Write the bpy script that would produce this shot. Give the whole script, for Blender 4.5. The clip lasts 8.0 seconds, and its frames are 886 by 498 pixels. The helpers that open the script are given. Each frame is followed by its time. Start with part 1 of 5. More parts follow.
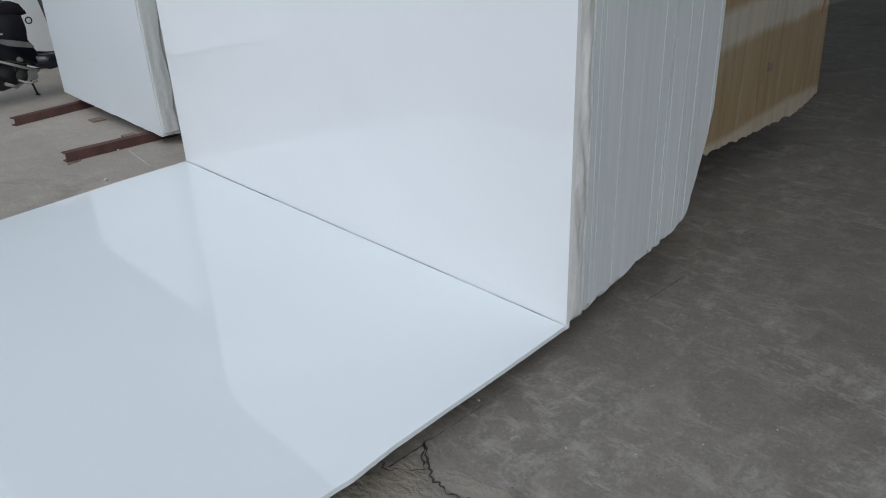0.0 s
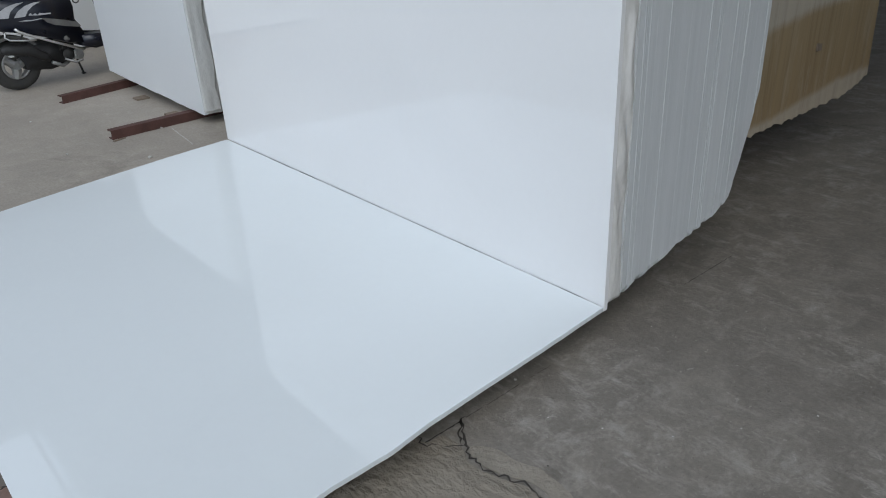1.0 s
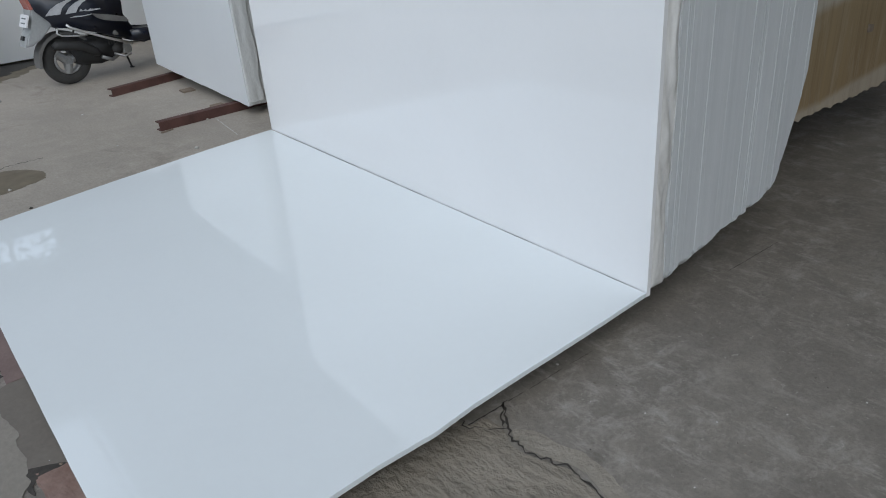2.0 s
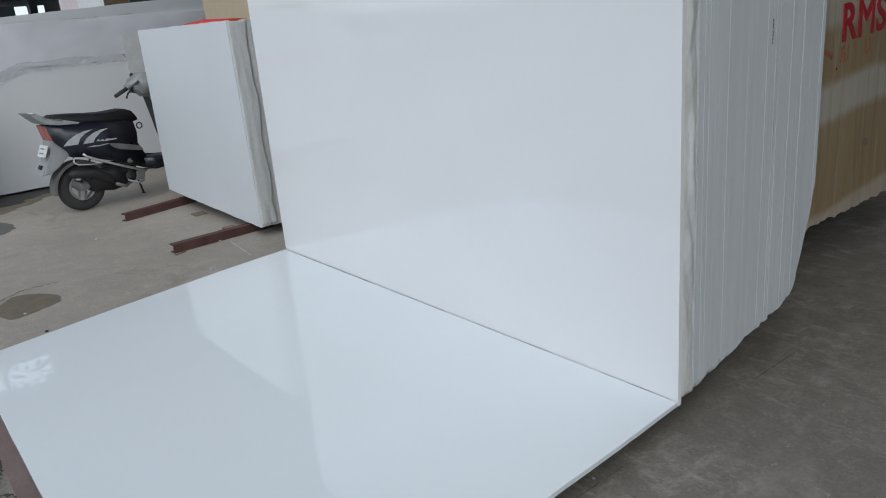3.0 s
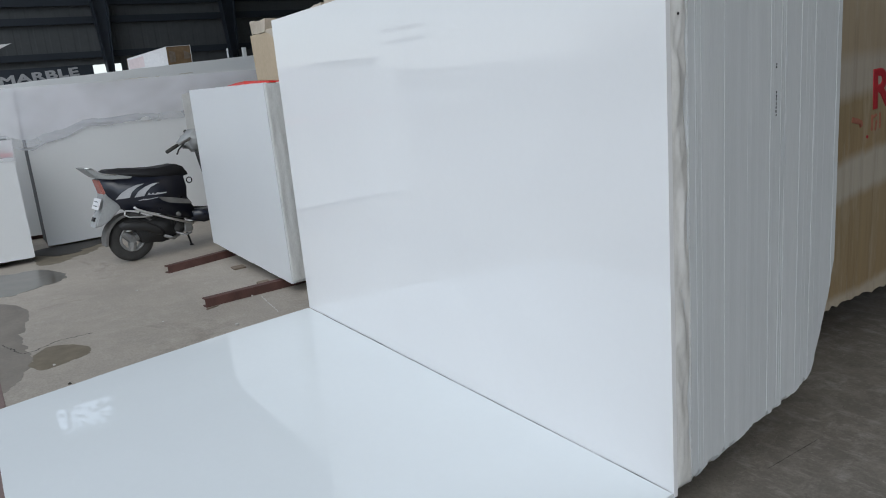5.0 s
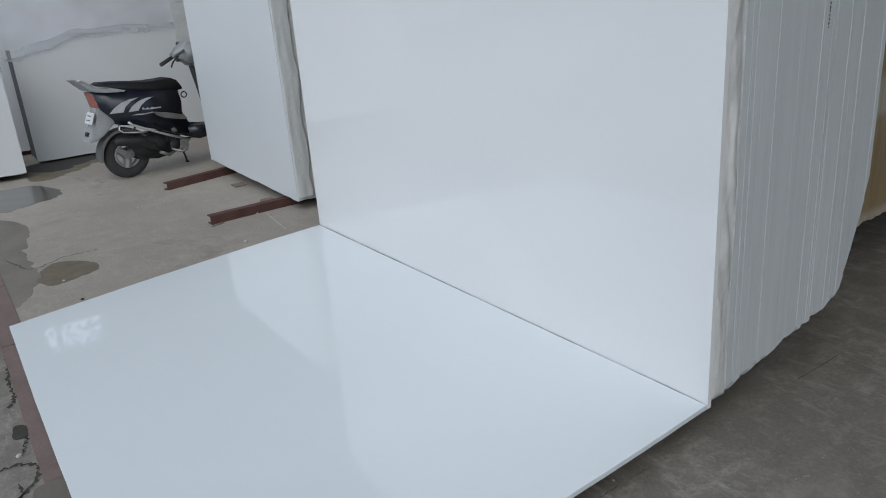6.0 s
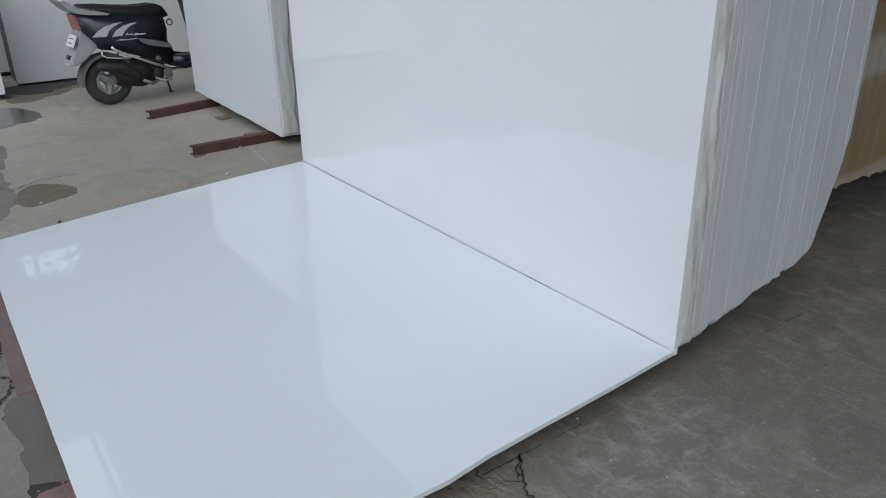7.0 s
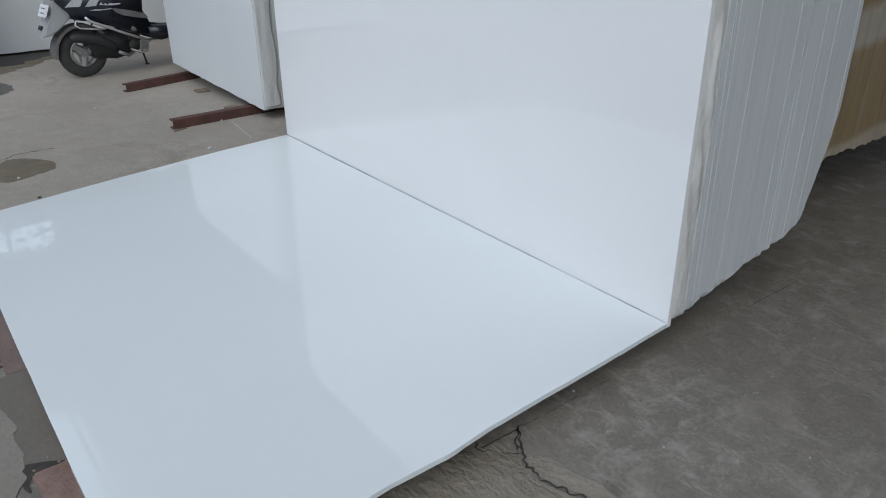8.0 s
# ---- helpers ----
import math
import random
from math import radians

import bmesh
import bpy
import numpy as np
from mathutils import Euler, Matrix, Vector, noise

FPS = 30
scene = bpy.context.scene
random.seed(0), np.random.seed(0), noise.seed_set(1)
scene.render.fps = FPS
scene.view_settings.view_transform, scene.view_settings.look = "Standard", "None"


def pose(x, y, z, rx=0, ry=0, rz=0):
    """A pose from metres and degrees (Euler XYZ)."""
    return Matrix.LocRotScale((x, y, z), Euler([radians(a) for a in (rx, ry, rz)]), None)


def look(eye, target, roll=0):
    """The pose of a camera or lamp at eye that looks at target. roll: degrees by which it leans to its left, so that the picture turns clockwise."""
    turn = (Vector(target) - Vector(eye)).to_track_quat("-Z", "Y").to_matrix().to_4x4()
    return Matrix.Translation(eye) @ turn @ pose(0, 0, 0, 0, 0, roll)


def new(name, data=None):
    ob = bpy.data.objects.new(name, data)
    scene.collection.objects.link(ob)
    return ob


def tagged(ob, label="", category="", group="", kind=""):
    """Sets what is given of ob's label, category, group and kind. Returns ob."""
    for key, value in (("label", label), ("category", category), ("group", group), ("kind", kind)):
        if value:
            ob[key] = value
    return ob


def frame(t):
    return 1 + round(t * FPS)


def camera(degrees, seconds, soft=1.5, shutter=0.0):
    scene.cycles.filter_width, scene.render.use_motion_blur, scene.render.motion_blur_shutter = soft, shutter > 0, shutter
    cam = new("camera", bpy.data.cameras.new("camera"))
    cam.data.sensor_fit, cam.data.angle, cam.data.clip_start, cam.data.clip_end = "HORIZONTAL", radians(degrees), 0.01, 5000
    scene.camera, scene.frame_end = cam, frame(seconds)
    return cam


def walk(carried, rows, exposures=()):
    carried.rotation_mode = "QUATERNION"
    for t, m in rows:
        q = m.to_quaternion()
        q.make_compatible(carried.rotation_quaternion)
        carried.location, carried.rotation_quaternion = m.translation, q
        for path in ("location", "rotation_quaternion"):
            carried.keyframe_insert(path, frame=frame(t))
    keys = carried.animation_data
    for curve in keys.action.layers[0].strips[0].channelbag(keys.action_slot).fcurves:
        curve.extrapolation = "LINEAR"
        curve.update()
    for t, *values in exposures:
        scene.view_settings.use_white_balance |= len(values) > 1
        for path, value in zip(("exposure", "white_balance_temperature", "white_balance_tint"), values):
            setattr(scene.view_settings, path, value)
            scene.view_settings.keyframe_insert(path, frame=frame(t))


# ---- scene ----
UNIT = 0.88  # metres in one unit of the plan
cam = camera(61.3, 8.0, soft=1.0)
PATH = [
    (0, (1.428, -1.915, 1.524), (0.093, -0.681, 0.689), -2.31),
    (0.5, (1.425, -1.928, 1.520), (0.080, -0.730, 0.649), -2.49),
    (1, (1.429, -1.937, 1.524), (0.047, -0.787, 0.648), -2.75),
    (1.5, (1.436, -1.946, 1.514), (0.032, -0.834, 0.622), -2.87),
    (1.7, (1.448, -1.953, 1.520), (0.036, -0.872, 0.608), -3.3),
    (2.8, (1.409, -2.042, 1.519), (-0.118, -0.987, 0.783), -6.0),
    (3, (1.398, -2.075, 1.521), (-0.114, -0.912, 0.919), -5.08),
    (3.5, (1.393, -2.073, 1.551), (-0.051, -0.734, 1.200), -4.68),
    (4, (1.427, -2.037, 1.552), (-0.075, -0.744, 1.287), -3.60),
    (4.5, (1.491, -1.941, 1.551), (-0.094, -0.756, 1.258), -2.85),
    (5, (1.508, -1.797, 1.559), (-0.131, -0.747, 1.099), -5.11),
    (5.2, (1.480, -1.757, 1.558), (-0.177, -0.778, 1.010), -6.6),
    (6.3, (1.362, -1.996, 1.534), (-0.184, -0.935, 0.836), -3.3),
    (6.5, (1.366, -1.974, 1.537), (-0.178, -0.931, 0.809), -2.62),
    (7, (1.403, -1.959, 1.494), (-0.107, -0.908, 0.709), -0.93),
    (7.5, (1.377, -1.970, 1.499), (-0.106, -0.900, 0.688), -1.16),
    (8, (1.356, -2.004, 1.491), (-0.094, -0.921, 0.642), -0.49),
]
EXPOSURES = ((0, 0.42, 6280, 6), (1.7, 0.38, 6280, 6), (3.0, 0.34, 6330, 6), (3.5, 0.46, 6400, 6), (4.0, 0.56, 6400, 6), (4.6, 0.55, 6380, 6), (5.0, 0.45, 6350, 6), (6.4, 0.30, 6280, 6), (8, 0.36, 6250, 6))
walk(cam, [(t, look(Vector(eye) * UNIT, Vector(target) * UNIT, roll)) for t, eye, target, roll in PATH],
     EXPOSURES)
# ---- world, sun, exposure ----
world = bpy.data.worlds.new("overcast_sky")
scene.world = world
world.use_nodes = True
wn = world.node_tree
sky = wn.nodes.new("ShaderNodeTexSky")
sky.sky_type = 'NISHITA'
sky.sun_disc = False
sky.sun_elevation = radians(49)
sky.sun_rotation = radians(129)
sky.dust_density = 1.3
sky.air_density = 1.0
cloud = wn.nodes.new("ShaderNodeMix")
cloud.data_type = 'RGBA'
cloud.inputs[0].default_value = 0.6
cloud.inputs[7].default_value = (5.2, 5.5, 6.1, 1)
wn.links.new(sky.outputs[0], cloud.inputs[6])
wn.links.new(cloud.outputs[2], wn.nodes["Background"].inputs[0])
wn.nodes["Background"].inputs[1].default_value = 0.14
sun = new("sun", bpy.data.lights.new("sun", 'SUN'))
sun.data.energy = 0.66
sun.data.angle = radians(50)
sun.data.color = (1.0, 0.98, 0.95)
sun.matrix_world = look((10, -8, 15), (0, 0, 0))


# ---- materials ----
def shader(name):
    m = bpy.data.materials.new(name)
    m.use_nodes = True
    nt = m.node_tree
    return m, nt, nt.nodes["Principled BSDF"]


def ramp(nt, src, stops):
    r = nt.nodes.new("ShaderNodeValToRGB")
    el = r.color_ramp.elements
    while len(el) < len(stops):
        el.new(0.5)
    for e, (p, c) in zip(el, stops):
        e.position, e.color = p, (*c, 1)
    nt.links.new(src, r.inputs[0])
    return r.outputs[0]


def coords(nt, scale=(1, 1, 1)):
    mp = nt.nodes.new("ShaderNodeMapping")
    mp.inputs["Scale"].default_value = scale
    geo = nt.nodes.new("ShaderNodeNewGeometry")
    nt.links.new(geo.outputs["Position"], mp.inputs["Vector"])
    return mp.outputs[0]


def noise_tex(nt, vec, scale, detail=6, rough=0.55, dist=0.0):
    n = nt.nodes.new("ShaderNodeTexNoise")
    n.inputs["Scale"].default_value = scale
    n.inputs["Detail"].default_value = detail
    n.inputs["Roughness"].default_value = rough
    n.inputs["Distortion"].default_value = dist
    nt.links.new(vec, n.inputs["Vector"])
    return n.outputs["Fac"]


def mix(nt, fac, a, b, mode='MIX'):
    n = nt.nodes.new("ShaderNodeMix")
    n.data_type = 'RGBA'
    n.blend_type = mode
    for sock, v in ((n.inputs[0], fac), (n.inputs[6], a), (n.inputs[7], b)):
        if isinstance(v, (int, float)):
            sock.default_value = v
        elif isinstance(v, tuple):
            sock.default_value = (*v, 1)
        else:
            nt.links.new(v, sock)
    return n.outputs[2]


def bump(nt, p, height, strength=0.3, dist=0.01):
    b = nt.nodes.new("ShaderNodeBump")
    b.inputs["Strength"].default_value = strength
    b.inputs["Distance"].default_value = dist
    nt.links.new(height, b.inputs["Height"])
    nt.links.new(b.outputs[0], p.inputs["Normal"])


def mottled(name, c1, c2, scale=8, fine=60, rough=0.6, strength=0.2, dist=0.004, stretch=(1, 1, 1), metal=0.0, rnd=0.0,
            coat=0.0, grain=0.35):
    """Two-scale mottled surface between two colours, with fine relief."""
    m, nt, p = shader(name)
    v = coords(nt, stretch)
    a = noise_tex(nt, v, scale, 5, 0.6)
    b = noise_tex(nt, v, fine, 4, 0.6)
    col = ramp(nt, a, [(0.3, c1), (0.7, c2)])
    mid = tuple((x + y) / 2 for x, y in zip(c1, c2))
    fine_c = ramp(nt, b, [(0.3, tuple(x * 0.8 for x in mid)), (0.7, tuple(min(1, x * 1.15) for x in mid))])
    col = mix(nt, grain, col, fine_c)
    if rnd:
        oi = nt.nodes.new("ShaderNodeObjectInfo")
        tone = ramp(nt, oi.outputs["Random"], [(0.0, (1 - rnd,) * 3), (0.8, (1, 1, 1)), (1.0, (1 + rnd,) * 3)])
        col = mix(nt, 1.0, col, tone, 'MULTIPLY')
    nt.links.new(col, p.inputs["Base Color"])
    r = nt.nodes.new("ShaderNodeMapRange")
    r.inputs["To Min"].default_value = max(0.02, rough - 0.1)
    r.inputs["To Max"].default_value = min(1, rough + 0.1)
    nt.links.new(a, r.inputs["Value"])
    nt.links.new(r.outputs[0], p.inputs["Roughness"])
    p.inputs["Metallic"].default_value = metal
    p.inputs["Coat Weight"].default_value = coat
    if strength:
        bump(nt, p, b, strength, dist)
    return m


def polished_marble(name, tint, haze_lo=0.0, haze_hi=0.025):
    m, nt, p = shader(name)
    v = coords(nt)
    cloud = noise_tex(nt, v, 1.1, 4, 0.5, 0.6)
    grain = noise_tex(nt, v, 35, 5, 0.6)
    c = ramp(nt, cloud, [(0.25, tuple(x * 0.95 for x in tint)), (0.75, tint)])
    c = mix(nt, 0.15, c, ramp(nt, grain, [(0.3, tuple(x * 0.93 for x in tint)), (0.7, tint)]))
    nt.links.new(c, p.inputs["Base Color"])
    p.inputs["IOR"].default_value = 1.58
    haze = nt.nodes.new("ShaderNodeMapRange")
    nt.links.new(noise_tex(nt, v, 2.3, 5, 0.65), haze.inputs["Value"])
    haze.inputs["To Min"].default_value = haze_lo
    haze.inputs["To Max"].default_value = haze_hi
    nt.links.new(haze.outputs[0], p.inputs["Roughness"])
    return m


MARBLE = polished_marble("polished_white_marble", (0.832, 0.826, 0.82))
MARBLE_COOL = polished_marble("polished_cool_white_marble", (0.775, 0.815, 0.825))
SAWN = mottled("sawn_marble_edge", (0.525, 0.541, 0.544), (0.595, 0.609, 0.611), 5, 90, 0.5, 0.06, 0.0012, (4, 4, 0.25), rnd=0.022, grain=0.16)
RAWEDGE = mottled("raw_marble_edge", (0.52, 0.505, 0.475), (0.75, 0.74, 0.715), 8, 70, 0.5, 0.3, 0.003, (1, 1, 0.5), grain=0.25)
DULLWHITE = polished_marble("honed_white_marble", (0.76, 0.775, 0.78), 0.25, 0.35)
SLIVER = mottled("pale_slab_edge", (0.54, 0.555, 0.56), (0.6, 0.61, 0.61), 6, 90, 0.5, 0.1, 0.001)
SOOT = mottled("sooty_black_metal", (0.012, 0.012, 0.013), (0.03, 0.029, 0.028), 12, 60, 0.6, 0.2, 0.003)
# dark grey stands for shade on the end faces of the west stacks
SHADEDEND = mottled("shaded_grey_slab_end", (0.13, 0.133, 0.14), (0.23, 0.233, 0.24), 5, 60, 0.7, 0.3, 0.004, (2, 2, 0.6), rnd=0.1)
ENDGREY = mottled("grey_slab_end", (0.6, 0.607, 0.595), (0.72, 0.725, 0.71), 7, 70, 0.5, 0.3, 0.004, (2, 2, 0.6))
PALEEDGE = mottled("pale_broken_marble", (0.62, 0.62, 0.6), (0.76, 0.765, 0.76), 9, 60, 0.5, 0.3, 0.004)
POSTGREY = mottled("blue_grey_paint", (0.075, 0.09, 0.105), (0.12, 0.138, 0.152), 2, 30, 0.45, 0.1, 0.002)
RUST = mottled("rusty_brown_steel", (0.055, 0.024, 0.018), (0.12, 0.055, 0.045), 9, 80, 0.75, 0.4, 0.004)
OLDWOOD = mottled("weathered_wood", (0.15, 0.115, 0.085), (0.27, 0.215, 0.165), 6, 60, 0.8, 0.4, 0.004, (1, 6, 6))
REDSTONE = mottled("dusty_red_stone", (0.15, 0.105, 0.095), (0.23, 0.17, 0.155), 6, 70, 0.85, 0.5, 0.005)
BRICKM = mottled("dusty_brick", (0.16, 0.09, 0.07), (0.3, 0.22, 0.185), 12, 80, 0.9, 0.5, 0.005)
TAN = mottled("tan_stone_face", (0.52, 0.41, 0.275), (0.62, 0.5, 0.36), 4, 60, 0.8, 0.3, 0.004, (1, 1, 0.4))
ROPE = mottled("faded_rope", (0.3, 0.27, 0.23), (0.45, 0.42, 0.37), 25, 90, 0.8, 0.6, 0.004)
RIBBED = mottled("ribbed_brown_stone", (0.15, 0.11, 0.075), (0.3, 0.23, 0.16), 7, 60, 0.85, 0.5, 0.006, (6, 2, 0.3))
TANTOP = mottled("rough_pale_stone", (0.47, 0.395, 0.305), (0.66, 0.58, 0.48), 9, 50, 0.9, 0.6, 0.008)
CREAM = mottled("cream_stone", (0.74, 0.655, 0.52), (0.82, 0.74, 0.6), 2, 40, 0.5, 0.1, 0.002, (0.3, 1, 4))
SHEET = mottled("dark_corrugated_sheet", (0.062, 0.067, 0.071), (0.084, 0.09, 0.095), 0.6, 12, 0.75, 0.1, 0.004)
STEEL = mottled("dark_painted_steel", (0.010, 0.015, 0.024), (0.018, 0.026, 0.038), 2, 30, 0.55, 0.1, 0.002)
GREYPAINT = mottled("grey_painted_steel", (0.06, 0.075, 0.085), (0.1, 0.115, 0.125), 2, 30, 0.5, 0.1, 0.002)
ROOF = mottled("dark_roof_sheet", (0.02, 0.025, 0.032), (0.035, 0.042, 0.05), 1, 15, 0.6, 0.1, 0.003)
REDPLASTIC = mottled("red_plastic_strap", (0.62, 0.02, 0.015), (0.75, 0.04, 0.03), 20, 90, 0.35, 0.2, 0.003)
REDPAINT = mottled("red_spray_paint", (0.27, 0.012, 0.022), (0.44, 0.03, 0.035), 25, 120, 0.6, 0.1, 0.002)
FADEDRED = mottled("faded_red_paint", (0.27, 0.085, 0.055), (0.36, 0.15, 0.095), 25, 120, 0.7, 0.1, 0.002)
STAIN = mottled("brown_water_stain", (0.4, 0.36, 0.3), (0.56, 0.53, 0.48), 5, 50, 0.7, 0.2, 0.002)
GREYWALL = mottled("weathered_grey_plaster", (0.16, 0.165, 0.165), (0.26, 0.265, 0.26), 0.6, 9, 0.9, 0.3, 0.01)
WETPOOL, WETPOOL_NT, WETPOOL_P = shader("shallow_puddle")
INK = mottled("black_ink", (0.012, 0.012, 0.014), (0.03, 0.03, 0.032), 30, 100, 0.6, 0, 0)
REDINK = mottled("dark_red_ink", (0.12, 0.02, 0.02), (0.2, 0.03, 0.03), 30, 100, 0.6, 0, 0)
CARDBOARD = mottled("brown_cardboard", (0.16, 0.1, 0.055), (0.27, 0.18, 0.1), 12, 60, 0.85, 0.3, 0.003)
BOXWHITE = mottled("white_printed_carton", (0.66, 0.66, 0.68), (0.76, 0.76, 0.77), 4, 50, 0.55, 0.1, 0.002)
PINKPRINT = mottled("faded_pink_print", (0.64, 0.53, 0.54), (0.7, 0.62, 0.63), 8, 40, 0.6, 0.1, 0.002)
LETTERGREY = mottled("weathered_pale_letters", (0.3, 0.31, 0.33), (0.42, 0.43, 0.45), 4, 50, 0.6, 0.1, 0.002)
WHITEPAINT = mottled("white_sign_paint", (0.7, 0.7, 0.72), (0.8, 0.8, 0.8), 4, 50, 0.5, 0.05, 0.001)
BLACKBODY = mottled("black_scooter_paint", (0.008, 0.010, 0.019), (0.015, 0.018, 0.030), 6, 80, 0.3, 0.03, 0.001, coat=0.2)
SEATM = mottled("black_vinyl", (0.006, 0.006, 0.008), (0.013, 0.013, 0.016), 20, 150, 0.65, 0.2, 0.002)
RUBBER = mottled("dusty_rubber", (0.025, 0.025, 0.025), (0.06, 0.057, 0.052), 12, 60, 0.85, 0.3, 0.003)
GREYPLASTIC = mottled("grey_silver_plastic", (0.3, 0.31, 0.31), (0.4, 0.41, 0.41), 8, 70, 0.45, 0.05, 0.001)
CASTMETAL = mottled("dull_cast_metal", (0.24, 0.24, 0.24), (0.4, 0.4, 0.39), 14, 60, 0.5, 0.3, 0.003, metal=0.7)
CHROME = mottled("worn_chrome", (0.72, 0.72, 0.72), (0.85, 0.85, 0.85), 14, 60, 0.36, 0.05, 0.001, metal=1.0)
TAILRED = mottled("faded_red_lens", (0.4, 0.13, 0.1), (0.5, 0.2, 0.17), 14, 60, 0.25, 0.05, 0.001)
DUSTY = mottled("dusty_grey_plastic", (0.1, 0.097, 0.092), (0.18, 0.174, 0.165), 9, 60, 0.7, 0.2, 0.002)
DECAL = mottled("silver_decal", (0.34, 0.35, 0.37), (0.55, 0.55, 0.57), 14, 60, 0.4, 0, 0)
DIRT = mottled("dark_crack_dirt", (0.03, 0.026, 0.022), (0.07, 0.062, 0.054), 20, 80, 0.95, 0.5, 0.004)
ROUGHCONC = mottled("rough_broken_concrete", (0.17, 0.148, 0.116), (0.31, 0.272, 0.222), 7, 26, 0.9, 1.0, 0.022, (0.9, 1.3, 1))
PEBBLE = mottled("pale_stone_chips", (0.35, 0.33, 0.3), (0.65, 0.63, 0.6), 14, 60, 0.85, 0.3, 0.004)
BOUNDARY = mottled("pale_boundary_plaster", (0.5, 0.47, 0.42), (0.6, 0.57, 0.52), 0.8, 12, 0.9, 0.2, 0.01)
YARD = mottled("yard_concrete", (0.3, 0.29, 0.27), (0.4, 0.39, 0.37), 0.7, 14, 0.9, 0.2, 0.01)


def concrete_floor(name, tone, scuffs):
    """Worn concrete; tone: scales its colour in place of local light, scuffs: how much pale scuffing it has."""
    m, nt, p = shader(name)
    v = coords(nt)
    big = noise_tex(nt, v, 0.45, 5, 0.6, 0.5)
    mid = noise_tex(nt, v, 4.5, 6, 0.65, 1.2)
    streak = noise_tex(nt, coords(nt, (1.4, 0.8, 1)), 6.5, 10, 0.8, 0.15)
    cross = noise_tex(nt, coords(nt, (0.7, 1.7, 1)), 9, 10, 0.8, 0.15)
    chips = noise_tex(nt, v, 42, 5, 0.7, 0.8)
    fine = noise_tex(nt, v, 70, 5, 0.7)
    col = ramp(nt, big, [(0.3, (0.185, 0.166, 0.14)), (0.7, (0.30, 0.266, 0.225))])
    col = mix(nt, 0.22 + 0.55 * scuffs, col, ramp(nt, mid, [(0.32, (0.12, 0.107, 0.09)), (0.5, (0.225, 0.202, 0.172)), (0.68, (0.37, 0.335, 0.285))]))
    zone = noise_tex(nt, v, 1.6, 4, 0.6, 0.4)
    scuff = mix(nt, 1.0, mix(nt, 1.0, ramp(nt, streak, [(0.5, (0, 0, 0)), (0.66, (1, 1, 1))]), ramp(nt, cross, [(0.51, (0, 0, 0)), (0.63, (0.9, 0.9, 0.9))]), 'LIGHTEN'), ramp(nt, zone, [(0.38, (0.12, 0.12, 0.12)), (0.56, (1, 1, 1))]), 'MULTIPLY')
    col = mix(nt, scuff, col, mix(nt, scuffs, col, (0.7, 0.655, 0.59)))
    col = mix(nt, 0.3, col, ramp(nt, fine, [(0.3, (0.125, 0.11, 0.094)), (0.7, (0.36, 0.325, 0.28))]))
    col = mix(nt, ramp(nt, chips, [(0.63, (0, 0, 0)), (0.68, (1, 1, 1))]), col, mix(nt, scuffs, col, (0.5, 0.47, 0.42)))
    col = mix(nt, ramp(nt, chips, [(0.30, (1, 1, 1)), (0.34, (0, 0, 0))]), col, mix(nt, scuffs, col, (0.07, 0.06, 0.052)))
    wet = noise_tex(nt, v, 0.8, 6, 0.7, 1.0)
    stain = ramp(nt, wet, [(0.58, (1, 1, 1)), (0.68, (0.72, 0.71, 0.7))])
    col = mix(nt, 1.0, col, stain, 'MULTIPLY')
    col = mix(nt, 1.0, col, (tone, tone, tone), 'MULTIPLY')
    nt.links.new(col, p.inputs["Base Color"])
    r = nt.nodes.new("ShaderNodeMapRange")
    r.inputs["To Min"].default_value = 0.5
    r.inputs["To Max"].default_value = 0.85
    nt.links.new(mid, r.inputs["Value"])
    nt.links.new(r.outputs[0], p.inputs["Roughness"])
    hsum = nt.nodes.new("ShaderNodeMath")
    hsum.operation = 'ADD'
    nt.links.new(streak, hsum.inputs[0])
    nt.links.new(fine, hsum.inputs[1])
    bump(nt, p, hsum.outputs[0], 0.6 * scuffs, 0.008)
    return m


